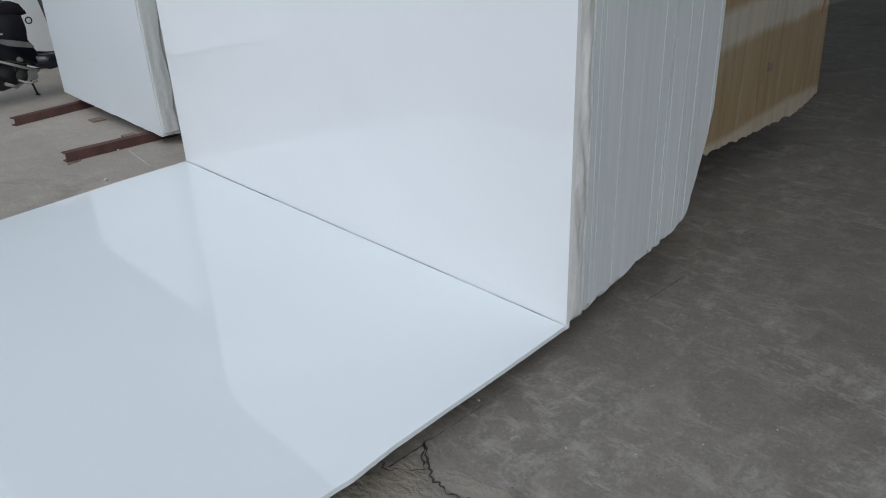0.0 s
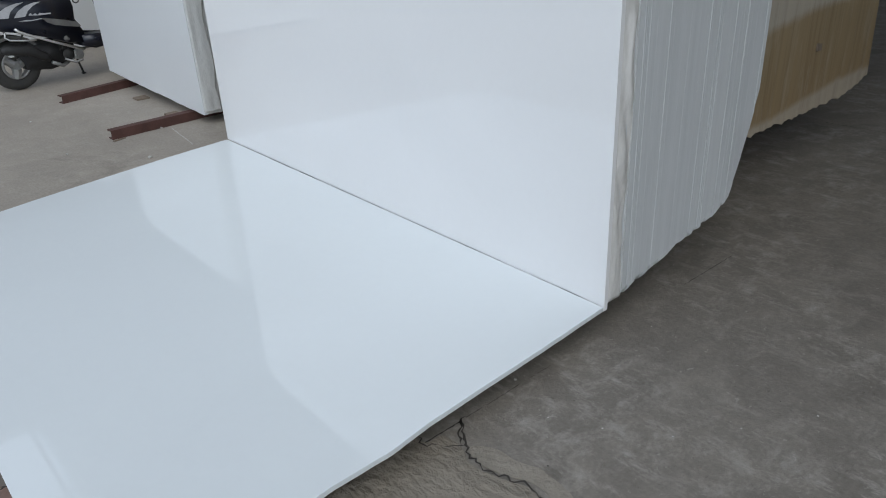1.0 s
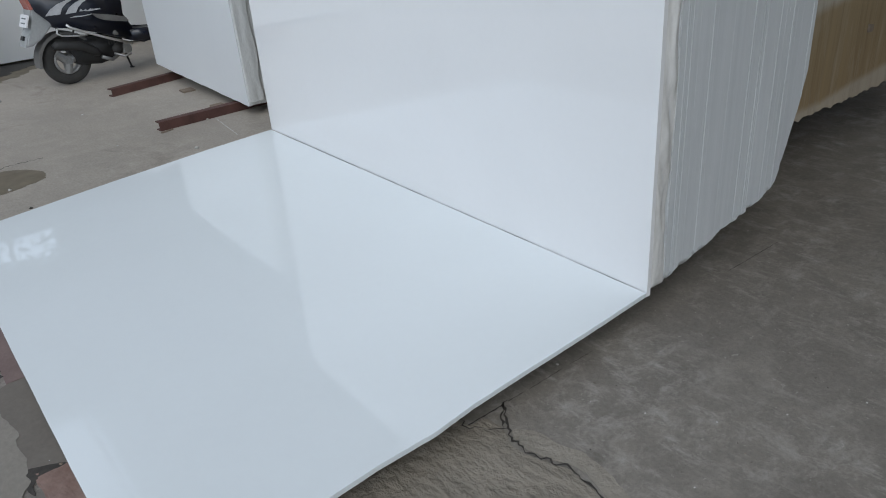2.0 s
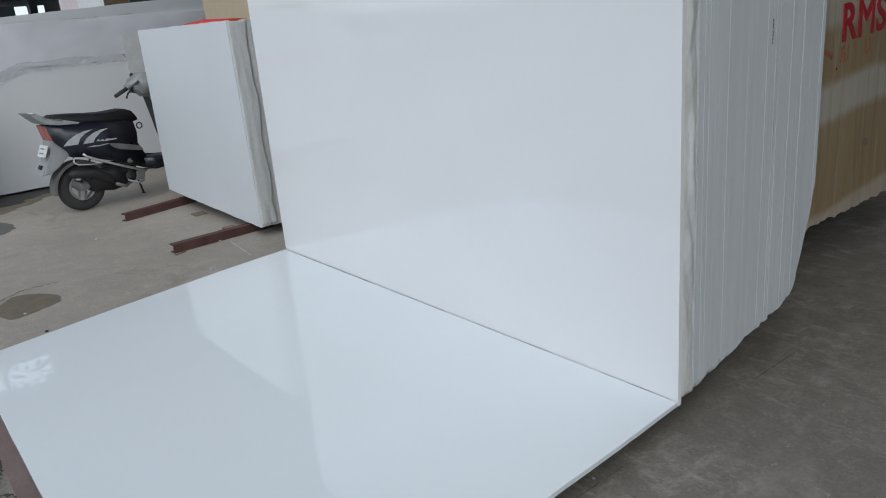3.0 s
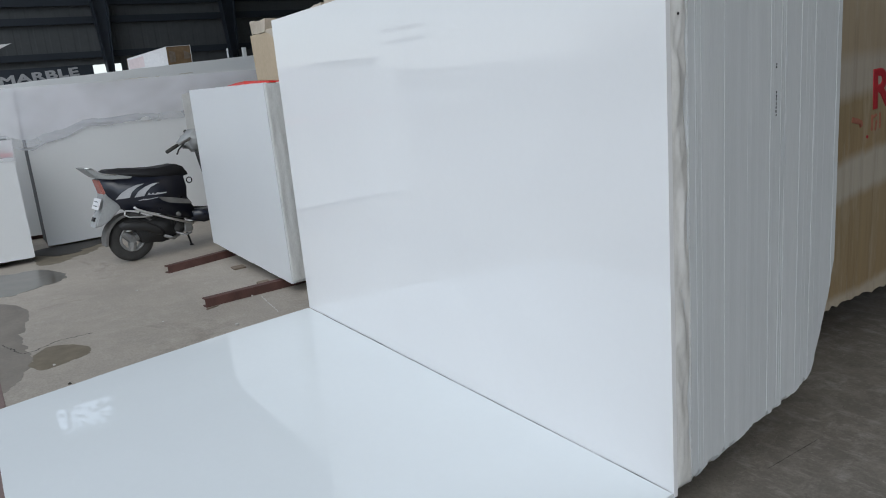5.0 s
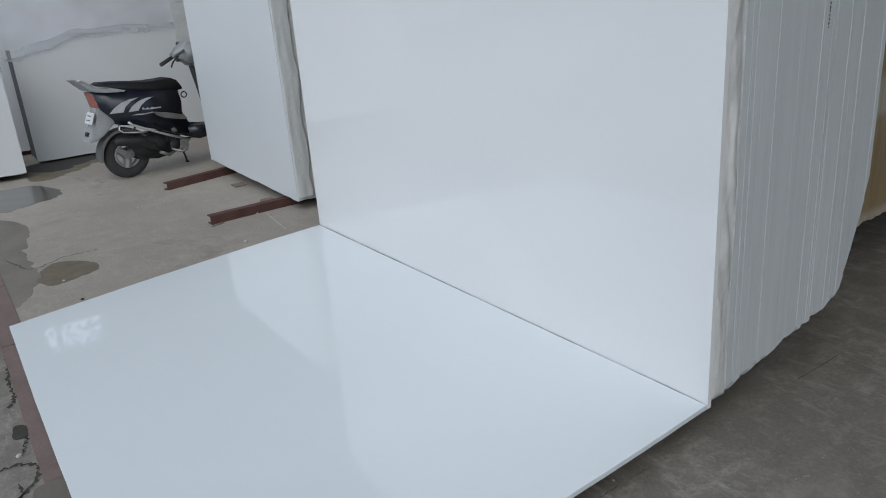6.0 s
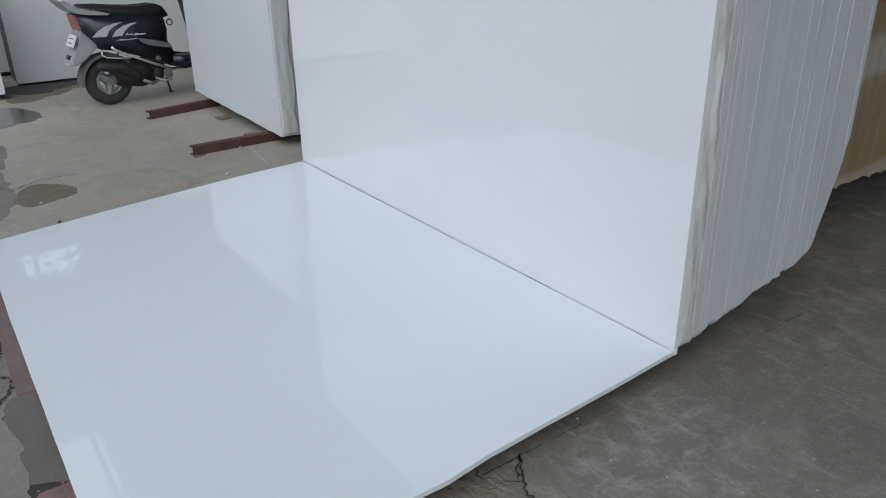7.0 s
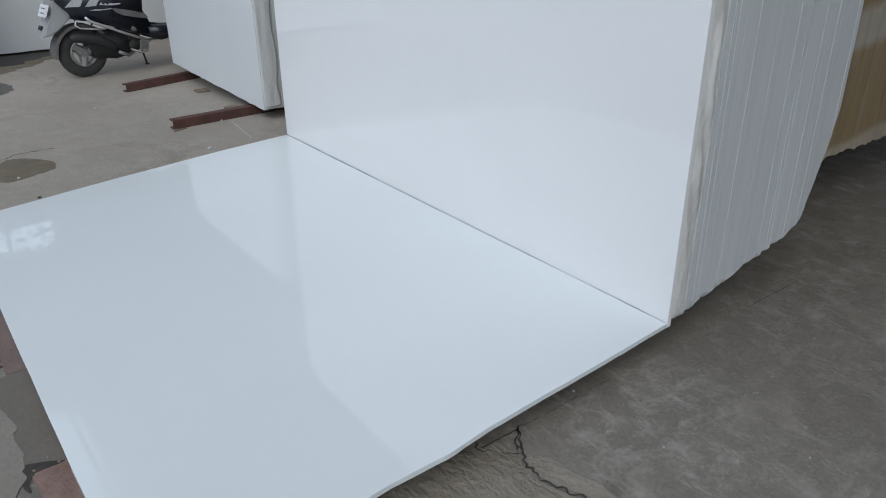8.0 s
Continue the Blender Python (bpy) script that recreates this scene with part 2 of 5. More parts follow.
def brown_block_face():
    """Brown stone with pale bands and vertical saw streaks."""
    m, nt, p = shader("streaked_brown_stone")
    v = coords(nt)
    warp = noise_tex(nt, v, 1.3, 3, 0.5)
    sep = nt.nodes.new("ShaderNodeSeparateXYZ")
    nt.links.new(v, sep.inputs[0])
    streak = noise_tex(nt, coords(nt, (14, 14, 0.5)), 1.6, 6, 0.75)

    def times_plus(x, k, c):
        q = nt.nodes.new("ShaderNodeMath")
        q.operation = 'MULTIPLY_ADD'
        nt.links.new(x, q.inputs[0])
        q.inputs[1].default_value = k
        if isinstance(c, float):
            q.inputs[2].default_value = c
        else:
            nt.links.new(c, q.inputs[2])
        return q.outputs[0]
    tilt = times_plus(sep.outputs[1], -0.045, 0.065)
    height = times_plus(sep.outputs[2], 1.0, times_plus(streak, 0.05, tilt))
    t = nt.nodes.new("ShaderNodeMath")
    t.operation = 'MULTIPLY'
    nt.links.new(times_plus(warp, 0.16, height), t.inputs[0])
    t.inputs[1].default_value = 0.42
    brown, pale, top = (0.268, 0.19, 0.1), (0.4, 0.358, 0.292), (0.46, 0.41, 0.34)
    bands = ramp(nt, t.outputs[0], [(0.183, (0.39, 0.33, 0.25)), (0.196, brown), (0.355, (0.275, 0.205, 0.115)), (0.373, pale),
                                    (0.423, pale), (0.44, brown), (0.52, (0.255, 0.19, 0.105)), (0.538, (0.36, 0.315, 0.255)),
                                    (0.578, (0.36, 0.315, 0.255)), (0.6, (0.31, 0.245, 0.165)), (0.70, (0.33, 0.265, 0.18)), (0.725, top),
                                    (0.9, top)])
    col = mix(nt, 0.5, bands, ramp(nt, streak, [(0.3, (0.55, 0.5, 0.45)), (0.5, (1, 1, 1)), (0.75, (1.2, 1.17, 1.1))]), 'MULTIPLY')
    dust = noise_tex(nt, coords(nt, (5, 5, 0.8)), 2.2, 5, 0.7)
    col = mix(nt, ramp(nt, dust, [(0.52, (0, 0, 0)), (0.75, (0.55, 0.55, 0.55))]), col, (0.42, 0.37, 0.29))
    nt.links.new(col, p.inputs["Base Color"])
    p.inputs["Roughness"].default_value = 0.75
    bump(nt, p, streak, 0.3, 0.006)
    return m


def plastic_film(name, tint, thin, thick):
    m, nt, p = shader(name)
    p.inputs["Base Color"].default_value = (*tint, 1)
    p.inputs["Roughness"].default_value = 0.4
    v = coords(nt)
    n = noise_tex(nt, coords(nt, (1, 1, 1.4)), 0.9, 3, 0.45, 0.2)
    al = nt.nodes.new("ShaderNodeMapRange")
    al.interpolation_type = 'SMOOTHSTEP'
    al.inputs["From Min"].default_value = 0.25
    al.inputs["From Max"].default_value = 0.75
    al.inputs["To Min"].default_value = thin
    al.inputs["To Max"].default_value = thick
    nt.links.new(n, al.inputs["Value"])
    nt.links.new(al.outputs[0], p.inputs["Alpha"])
    return m


def puddle_mat():
    m, nt, p = shader("wet_concrete")
    v = coords(nt)
    c = ramp(nt, noise_tex(nt, v, 9, 5, 0.6), [(0.3, (0.118, 0.097, 0.066)), (0.7, (0.19, 0.16, 0.112))])
    nt.links.new(c, p.inputs["Base Color"])
    p.inputs["Roughness"].default_value = 0.6
    return m


def pool_mat(nt, p):
    """Brown wet concrete under a thin film of water."""
    c = ramp(nt, noise_tex(nt, coords(nt), 7, 5, 0.6), [(0.3, (0.06, 0.052, 0.04)), (0.7, (0.11, 0.097, 0.075))])
    nt.links.new(c, p.inputs["Base Color"])
    p.inputs["Roughness"].default_value = 0.35
    p.inputs["Coat Weight"].default_value = 0.6
    p.inputs["Coat Roughness"].default_value = 0.05


pool_mat(WETPOOL_NT, WETPOOL_P)
# tone paints the light in: first floor dimmed, west raised; scuffing differs too
FLOORM, FLOOR_WEST = concrete_floor("scuffed_concrete_dimmed", 0.79, 0.58), concrete_floor("smooth_concrete_lit", 1.41, 0.1)
BROWN, WET = brown_block_face(), puddle_mat()
FILM = plastic_film("dusty_plastic_film", (0.85, 0.85, 0.9), 0.3, 0.85)
HEM = plastic_film("bunched_plastic_film", (0.62, 0.63, 0.68), 0.12, 0.6)


# ---- mesh helpers ----
def part(name, bm, material, parent=None, label=""):
    me = bpy.data.meshes.new(name)
    bmesh.ops.recalc_face_normals(bm, faces=bm.faces)
    bm.to_mesh(me)
    bm.free()
    me.materials.append(material)
    ob = new(name, me)
    if parent:
        ob.parent = parent
    if label:
        ob["label"] = label
    return ob


def empty(name, loc=(0, 0, 0), rz=0, **tags):
    ob = new(name)
    ob.matrix_world = pose(*loc, 0, 0, rz)
    return tagged(ob, **tags)


def add_box(bm, x0, x1, y0, y1, z0, z1, bevel=0.0, m=None):
    r = bmesh.ops.create_cube(bm, size=1)
    for v in r["verts"]:
        v.co = Vector((x0 + (v.co.x + .5) * (x1 - x0), y0 + (v.co.y + .5) * (y1 - y0), z0 + (v.co.z + .5) * (z1 - z0)))
    if bevel:
        ed = list({e for v in r["verts"] for e in v.link_edges})
        out = bmesh.ops.bevel(bm, geom=ed, offset=bevel, segments=2, affect='EDGES')
        vs = out["verts"]
    else:
        vs = r["verts"]
    if m is not None:
        allv = {v for v in vs} | {v for v in r["verts"] if v.is_valid}
        bmesh.ops.transform(bm, matrix=m, verts=list(allv))


def box(*a, bevel=0.0, m=None):
    bm = bmesh.new()
    add_box(bm, *a, bevel=bevel, m=m)
    return bm


def prism(outline, to3, depth):
    """A closed outline of (a, b), set into space by to3(a, b, d) at d = 0 and d = depth."""
    bm = bmesh.new()
    r0 = [bm.verts.new(to3(a, b, 0.0)) for a, b in outline]
    r1 = [bm.verts.new(to3(a, b, depth)) for a, b in outline]
    bm.faces.new(r0)
    bm.faces.new(r1[::-1])
    n = len(r0)
    for i in range(n):
        bm.faces.new((r0[i], r0[(i + 1) % n], r1[(i + 1) % n], r1[i]))
    return bm


def tube(points, radius, sides=8, closed=False):
    bm = bmesh.new()
    pts = [Vector(p) for p in points]
    rings = []
    for i, p in enumerate(pts):
        a, b = pts[max(i - 1, 0)], pts[min(i + 1, len(pts) - 1)]
        if closed:
            a, b = pts[i - 1], pts[(i + 1) % len(pts)]
        d = (b - a).normalized()
        u = d.orthogonal().normalized() if not rings else (u - d * u.dot(d)).normalized()
        w = d.cross(u)
        r = radius[i] if isinstance(radius, (list, tuple)) else radius
        rings.append([bm.verts.new(p + r * (math.cos(k * 2 * math.pi / sides) * u + math.sin(k * 2 * math.pi / sides) * w))
                      for k in range(sides)])
    n = len(rings)
    for i in range(n if closed else n - 1):
        for k in range(sides):
            q = rings[(i + 1) % n]
            bm.faces.new((rings[i][k], rings[i][(k + 1) % sides], q[(k + 1) % sides], q[k]))
    if not closed:
        bm.faces.new(rings[0][::-1])
        bm.faces.new(rings[-1])
    return bm


def smooth(ob):
    for f in ob.data.polygons:
        f.use_smooth = True
    return ob


def rough_line(a, b, n, amp, rng):
    """Points from a to b with small sideways wobble, ends kept."""
    out = []
    dx, dy = b[0] - a[0], b[1] - a[1]
    ln = math.hypot(dx, dy) or 1
    for i in range(n):
        t = i / n
        o = rng.uniform(-amp, amp) if i else 0
        out.append((a[0] + dx * t - dy / ln * o, a[1] + dy * t + dx / ln * o))
    return out


def lerp_table(tab, x):
    for (x0, y0), (x1, y1) in zip(tab, tab[1:]):
        if x <= x1:
            return y0 + (y1 - y0) * max(0, (x - x0)) / (x1 - x0)
    return tab[-1][1]


def blob_outline(cx, cy, rx, ry, n, seed, turn=0.0):
    out = []
    for i in range(n):
        a = 2 * math.pi * i / n
        r = 1 + 0.55 * noise.noise(Vector((math.cos(a) * 1.4 + seed * 7.3, math.sin(a) * 1.4, seed * 1.7)))
        x, y = rx * r * math.cos(a), ry * r * math.sin(a)
        out.append((cx + x * math.cos(turn) - y * math.sin(turn), cy + x * math.sin(turn) + y * math.cos(turn)))
    return out


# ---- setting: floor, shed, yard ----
# two halves meeting under the lying slab, each coloured for its own light
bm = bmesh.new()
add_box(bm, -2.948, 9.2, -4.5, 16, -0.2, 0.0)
tagged(part("floor", bm, FLOORM), label="worn grey concrete floor with pale scuffs, darkened for weaker light", category="floor", kind="structure")
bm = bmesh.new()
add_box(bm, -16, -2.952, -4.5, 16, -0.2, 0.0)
tagged(part("floor_west", bm, FLOOR_WEST), label="smoother tan concrete floor, lightened for stronger light", category="floor", kind="structure")
bm = bmesh.new()
add_box(bm, -300, 300, -300, 300, -0.4, -0.03)
tagged(part("ground", bm, YARD), label="pale concrete yard in front of the shed", category="ground", kind="structure")
bm = bmesh.new()
add_box(bm, -110, 60, -22.3, -22, -0.1, 1.8)
tagged(part("boundary_wall", bm, BOUNDARY), label="pale plastered boundary wall across the yard", category="wall", kind="structure")


# low grey wall of the neighbouring yard, with a taller block and white gate posts
low_wall = empty("yard_wall", label="weathered grey yard wall with white gate posts", category="wall", kind="structure")
part("wall", prism([(-32.0, -0.1), (-13.7, -0.1), (-13.7, 1.33), (-32.0, 1.92)], lambda a, b, d: (a, -15.0 - d, b), 0.2), GREYWALL, low_wall)
part("coping", prism([(-32.0, 1.92), (-13.7, 1.33), (-13.7, 1.4), (-32.0, 1.99)], lambda a, b, d: (a, -14.95 - d, b), 0.3), BOUNDARY, low_wall)
for x in (-28.4, -20.5):
    part("gate_post", box(x - 0.2, x + 0.2, -14.94, -14.6, -0.1, 1.75, bevel=0.02), WHITEPAINT, low_wall)
cabin = empty("yard_cabin", label="low grey flat-roofed cabin beyond the yard", category="cabin")
part("wall", box(-36.3, -32.7, -17.0, -15.0, -0.1, 2.42), GREYWALL, cabin)
part("roof", box(-36.5, -32.5, -17.2, -14.8, 2.42, 2.54), STEEL, cabin)
gantry = empty("board_frame", label="weathered grey frame with two cross bars on a thin pole", category="frame")
part("pole", tube([(-27.3, -15.6, -0.1), (-27.3, -15.6, 4.0)], 0.04, 10), GREYWALL, gantry)
for z in (3.03, 3.55):
    part("bar", box(-29.0, -25.6, -15.66, -15.54, z - 0.08, z + 0.08), GREYWALL, gantry)


def corrugated(name, length, z0, z1, place, material, pitch=0.25, depth=0.004):
    """A sheet of trapezoid ribs, length along its own x, upright, with thickness."""
    bm = bmesh.new()
    xs, n = [], int(length / pitch)
    for i in range(n):
        for f, d in ((0.0, 0), (0.55, 0), (0.65, depth), (0.9, depth)):
            xs.append(((i + f) * pitch, d))
    xs.append((n * pitch, 0))
    out = xs + [(x, d - 0.012) for x, d in reversed(xs)]
    lo = [bm.verts.new((x, y, z0)) for x, y in out]
    hi = [bm.verts.new((x, y, z1)) for x, y in out]
    k = len(xs)
    for i in range(len(out)):
        j = (i + 1) % len(out)
        bm.faces.new((lo[i], lo[j], hi[j], hi[i]))
    for i in range(k - 1):
        bm.faces.new((hi[i], hi[i + 1], hi[2 * k - 2 - i], hi[2 * k - 1 - i]))
        bm.faces.new((lo[i], lo[i + 1], lo[2 * k - 2 - i], lo[2 * k - 1 - i]))
    ob = part(name, bm, material)
    ob.matrix_world = place
    return ob


SHED_X, SHED_Y, SHED_Z = -14.6, 15.0, 7.0
wall_west = empty("wall_west", label="dark corrugated shed wall on steel rails with low gaps of daylight", category="wall",
                  kind="structure")
for nm, ln, z0, z1, y in (("sheet", 20, 2.27, 3.62, -4.5), ("sheet", 11.0, 3.62, 3.78, -4.5), ("sheet", 8.0, 3.62, 3.78, 7.05), ("sheet", 20, 3.78, 4.6, -4.5),
                          ("sheet", 20, 5.15, SHED_Z, -4.5), ("sheet", 1.75, 4.6, 5.15, -4.5), ("sheet", 15.25, 4.6, 5.15, 0.0), ("sheet", 20, 0, 1.9, -4.5),
                          ("sheet", 5.25, 1.9, 2.27, -4.53), ("sheet", 5.25, 1.9, 2.27, 1.41), ("sheet", 8.5, 1.9, 2.27, 7.0)):
    s = corrugated(nm, ln, z0, z1, pose(SHED_X, y, 0, 0, 0, 90), SHEET)
    s.parent = wall_west
wall_north = corrugated("wall_north", 24, 0, SHED_Z, pose(-15, SHED_Y, 0), SHEET)
tagged(wall_north, label="dark corrugated rear wall of the shed", category="wall", kind="structure")
# out of view; its length is set to hold light off the right floor
wall_east = corrugated("wall_east", 15, 0, SHED_Z, pose(9.0, SHED_Y, 0, 0, 0, -90), SHEET)
tagged(wall_east, label="unseen dark corrugated side wall, added to limit light from the east", category="wall", kind="structure")

bm = bmesh.new()
EAVE = -0.72
# unseen gap in the roof near the back, added to brighten the cream stack
for x0, x1, y0, y1 in ((-15.5, 9.2, EAVE, 10.4), (-15.5, 9.2, 12.4, 15.5), (-15.5, -6.5, 10.4, 12.4), (0.5, 9.2, 10.4, 12.4)):
    add_box(bm, x0, x1, y0, y1, SHED_Z, SHED_Z + 0.1)
add_box(bm, -24.0, -11.5, -12.0, EAVE, SHED_Z, SHED_Z + 0.1)
add_box(bm, -11.5, 9.2, EAVE - 0.17, EAVE - 0.1, SHED_Z - 0.02, SHED_Z + 0.14)
for i in range(9):
    add_box(bm, -15.5, 9.2, 0.2 + i * 1.87, 0.32 + i * 1.87, SHED_Z - 0.18, SHED_Z)
for i in range(9):
    add_box(bm, -12.0 + i * 2.6, -11.95 + i * 2.6, EAVE - 0.1, EAVE, SHED_Z, SHED_Z + 0.05)
tagged(part("ceiling", bm, ROOF), label="dark sheet roof on steel purlins", category="roof", kind="structure")


def i_column(x, y, h, material):
    """A welded I-section that widens upwards to the roof frame."""
    th = empty("steel_column", (x, y, 0), label="dark painted steel column of the shed", category="column", group="shed columns", kind="structure")
    steps = [(0, 0.05), (2.0, 0.05), (2.4, 0.08), (3.3, 0.14), (4.5, 0.2), (h, 0.26)]
    for sgn in (-1, 1):
        line = [(sgn * w, z) for z, w in steps] + [(sgn * (w - 0.025), z) for z, w in reversed(steps)]
        part("flange", prism(line, lambda a, b, d: (d - 0.11, a, b), 0.22), material, th)
    web = [(0.025 - w, z) for z, w in steps] + [(w - 0.025, z) for z, w in reversed(steps)]
    part("web", prism(web, lambda a, b, d: (d - 0.01, a, b), 0.02), material, th)
    part("base_plate", box(-0.16, 0.16, -0.16, 0.16, 0, 0.03), material, th)


for y in (-4.3, -1.6, 1.145, 3.6, 6.2, 9.2, 12.1):
    i_column(SHED_X + 0.3, y, SHED_Z - 0.18, STEEL)
for z, hgt, y0, y1 in ((2.4, 0.12, -4.5, SHED_Y), (3.03, 0.13, -4.5, SHED_Y), (3.36, 0.26, -4.5, SHED_Y), (4.2, 0.2, -4.5, SHED_Y), (5.6, 0.16, -4.5, SHED_Y), (6.5, 0.16, -4.5, SHED_Y)):
    bm = box(SHED_X + 0.05, SHED_X + 0.11, y0, y1, z, z + hgt)
    tagged(part("wall_rail", bm, STEEL), label="dark horizontal steel rail on the shed wall", category="rail", group="wall rails",
           kind="structure")
for y in (1.0, 6.5, 12.3):
    rafter = empty("roof_truss", label="dark steel lattice roof truss", category="truss", group="roof trusses", kind="structure")
    part("chord", box(SHED_X + 0.4, 9.0, y - 0.07, y + 0.07, 5.5, 5.65), STEEL, rafter)
    part("chord", box(SHED_X + 0.4, 9.0, y - 0.07, y + 0.07, 6.55, 6.7), STEEL, rafter)
    for i in range(11):
        x = SHED_X + 0.8 + i * 2
        part("brace", tube([(x, y, 5.6), (x + 1, y, 6.6), (x + 2, y, 5.6)], 0.035, 6), STEEL, rafter)

# light grey post with a flange
post = empty("steel_post", (-7.66, 4.232, 0), label="grey painted round steel post with a bolted flange", category="post", kind="structure")
smooth(part("shaft", tube([(0, 0, 0), (0, 0, SHED_Z - .2)], 0.16, 24), POSTGREY, post))
part("flange", tube([(0, 0, 2.96), (0, 0, 2.99)], 0.172, 24), POSTGREY, post)


def high_bay(x, y, z):
    lamp = empty("high_bay_lamp", (x, y, z), label="small unlit grey metal high bay lamp", category="lamp", group="high bay lamps")
    part("shade", tube([(0, 0, 0), (0, 0, 0.04), (0, 0, 0.12)], [0.105, 0.1, 0.035], 16), GREYPAINT, lamp)
    part("rod", tube([(0, 0, 0.12), (0, 0, 0.7)], 0.012, 6), STEEL, lamp)


for p in ((SHED_X + 1.1, 1.11, 4.03), (SHED_X + 1.1, 3.9, 4.28), (SHED_X + 1.5, 6.54, 4.46), (SHED_X + 1.5, 9.35, 4.75)):
    high_bay(*p)
    tagged(part("lamp_bracket", box(SHED_X + 0.1, p[0] + 0.02, p[1] - 0.02, p[1] + 0.02, p[2] + 0.68, p[2] + 0.72), STEEL),
           label="thin steel bracket arm on the shed wall", category="bracket", kind="structure")


for y, z in ((5.99, 4.43), (8.8, 4.74)):
    brace = empty("roof_brace", label="pale grey steel knee brace under the roof", category="brace", group="roof braces", kind="structure")
    part("strut", tube([(-12.5, y, z), (-12.5, y + 0.68, z + 0.39), (-12.5, y + 4.0, z + 2.2)], 0.03, 8), POSTGREY, brace)
    part("tie", box(-12.56, -12.44, y + 0.3, y + 2.0, z + 0.1, z + 0.17), GREYPAINT, brace)
    part("tie", box(-12.56, -12.44, y + 0.55, y + 2.2, z + 0.32, z + 0.42), GREYPAINT, brace)


# ---- the main standing stack of white slabs ----
def slab_outline(x0, x1, zb, zt0, zt1, cut, rng, amp=0.006, cut_up=None):
    """Outline in x and z from the lower left round: x1 is the end that shows, cut its broken lower corner."""
    cu = cut_up if cut_up else cut * 1.2
    o = rough_line((x0, zb), (x1 - cut, zb), 24, amp, rng)
    o += rough_line((x1 - cut, zb), (x1, zb + cu), 5, amp, rng)
    o += rough_line((x1, zb + cu), (x1, zt1), 14, amp * 0.12, rng)
    o += rough_line((x1, zt1), (x0, zt0), 30, amp, rng)
    o += rough_line((x0, zt0), (x0, zb), 6, amp * 0.3, rng)
    return o


rng = random.Random(4)
W, DEPTH = 3.0, 0.938
stack = empty("marble_slab_stack", label="stack of upright polished white marble slabs with rough sawn ends", category="marble slabs")
bottoms = [(0, 0.112), (0.06, 0.116), (0.25, 0.152), (0.49, 0.2), (0.7, 0.243), (0.8, 0.282), (0.85, 0.4), (0.9, 0.545), (0.945, 0.72)]
tops = [(0, 1.975), (0.11, 1.978), (0.27, 1.974), (0.32, 1.97), (0.49, 1.981), (0.505, 1.964), (0.59, 1.968), (0.866, 1.965), (0.945, 1.945)]
front_line = [(x, z) for x, z in slab_outline(-W, 0.0, 0.1178, 1.95, 1.98, 0.03, random.Random(1), 0.0012, 0.001) if not (x > -0.035 and z < 0.125)]
front_line[24:24] = [(-0.022, 0.1178), (-0.016, 0.1), (-0.003, 0.098), (0.0, 0.102)]
front = prism(front_line, lambda a, b, d: (a, d, b), 0.019)
bmesh.ops.bevel(front, geom=[e for e in front.edges if abs(e.verts[0].co.y - e.verts[1].co.y) < 1e-5 and e.verts[0].co.y < 1e-4],
                offset=0.0015, segments=1, affect='EDGES')
part("slab", front, MARBLE, stack, "mirror-polished white front slab")
y, i = 0.0205, 0
while y < DEPTH:
    th = 0.0195
    zb = lerp_table(bottoms, y) + rng.uniform(-0.014, 0.008)
    zt = lerp_table(tops, y) + rng.uniform(-0.006, 0.006)
    proud = rng.choice((0, 0, 0, 0, 0, 0.0003, -0.0004))
    back = -0.004 * (y / DEPTH)
    cut = 0.05 + 0.12 * y
    if y < 0.085:
        proud = -0.006
    b = prism(slab_outline(-W + rng.uniform(0, 0.02), back + proud, zb, zt - 0.03, zt, cut * 0.3, rng, 0.0018, 0.03),
              lambda a, b_, d, y=y, zb=zb: (a, y + d, b_ + (lerp_table(bottoms, y + d) - lerp_table(bottoms, y)) * max(0, 1 - (b_ - zb) / 0.5)), th)
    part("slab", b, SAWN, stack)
    y += th + 0.0001
    i += 1
# thin white slivers of slab edges that stand proud
for y, w in ((0.093, 0.004), (0.128, 0.0015), (0.155, 0.0022), (0.27, 0.001), (0.515, 0.002), (0.575, 0.0012), (0.6, 0.001), (0.69, 0.0018),
             (0.775, 0.002), (0.915, 0.006)):
    zb = lerp_table(bottoms, y) + 0.03
    part("edge_sliver", prism(rough_line((y, zb), (y, 1.93), 18, 0.0015, rng) + rough_line((y + w, 1.93), (y + w, zb), 18, 0.0015, rng),
                              lambda a, b_, d: (0.0014 - 0.004 * a - d, a, b_), 0.012), SLIVER, stack, "bright white slab edge")


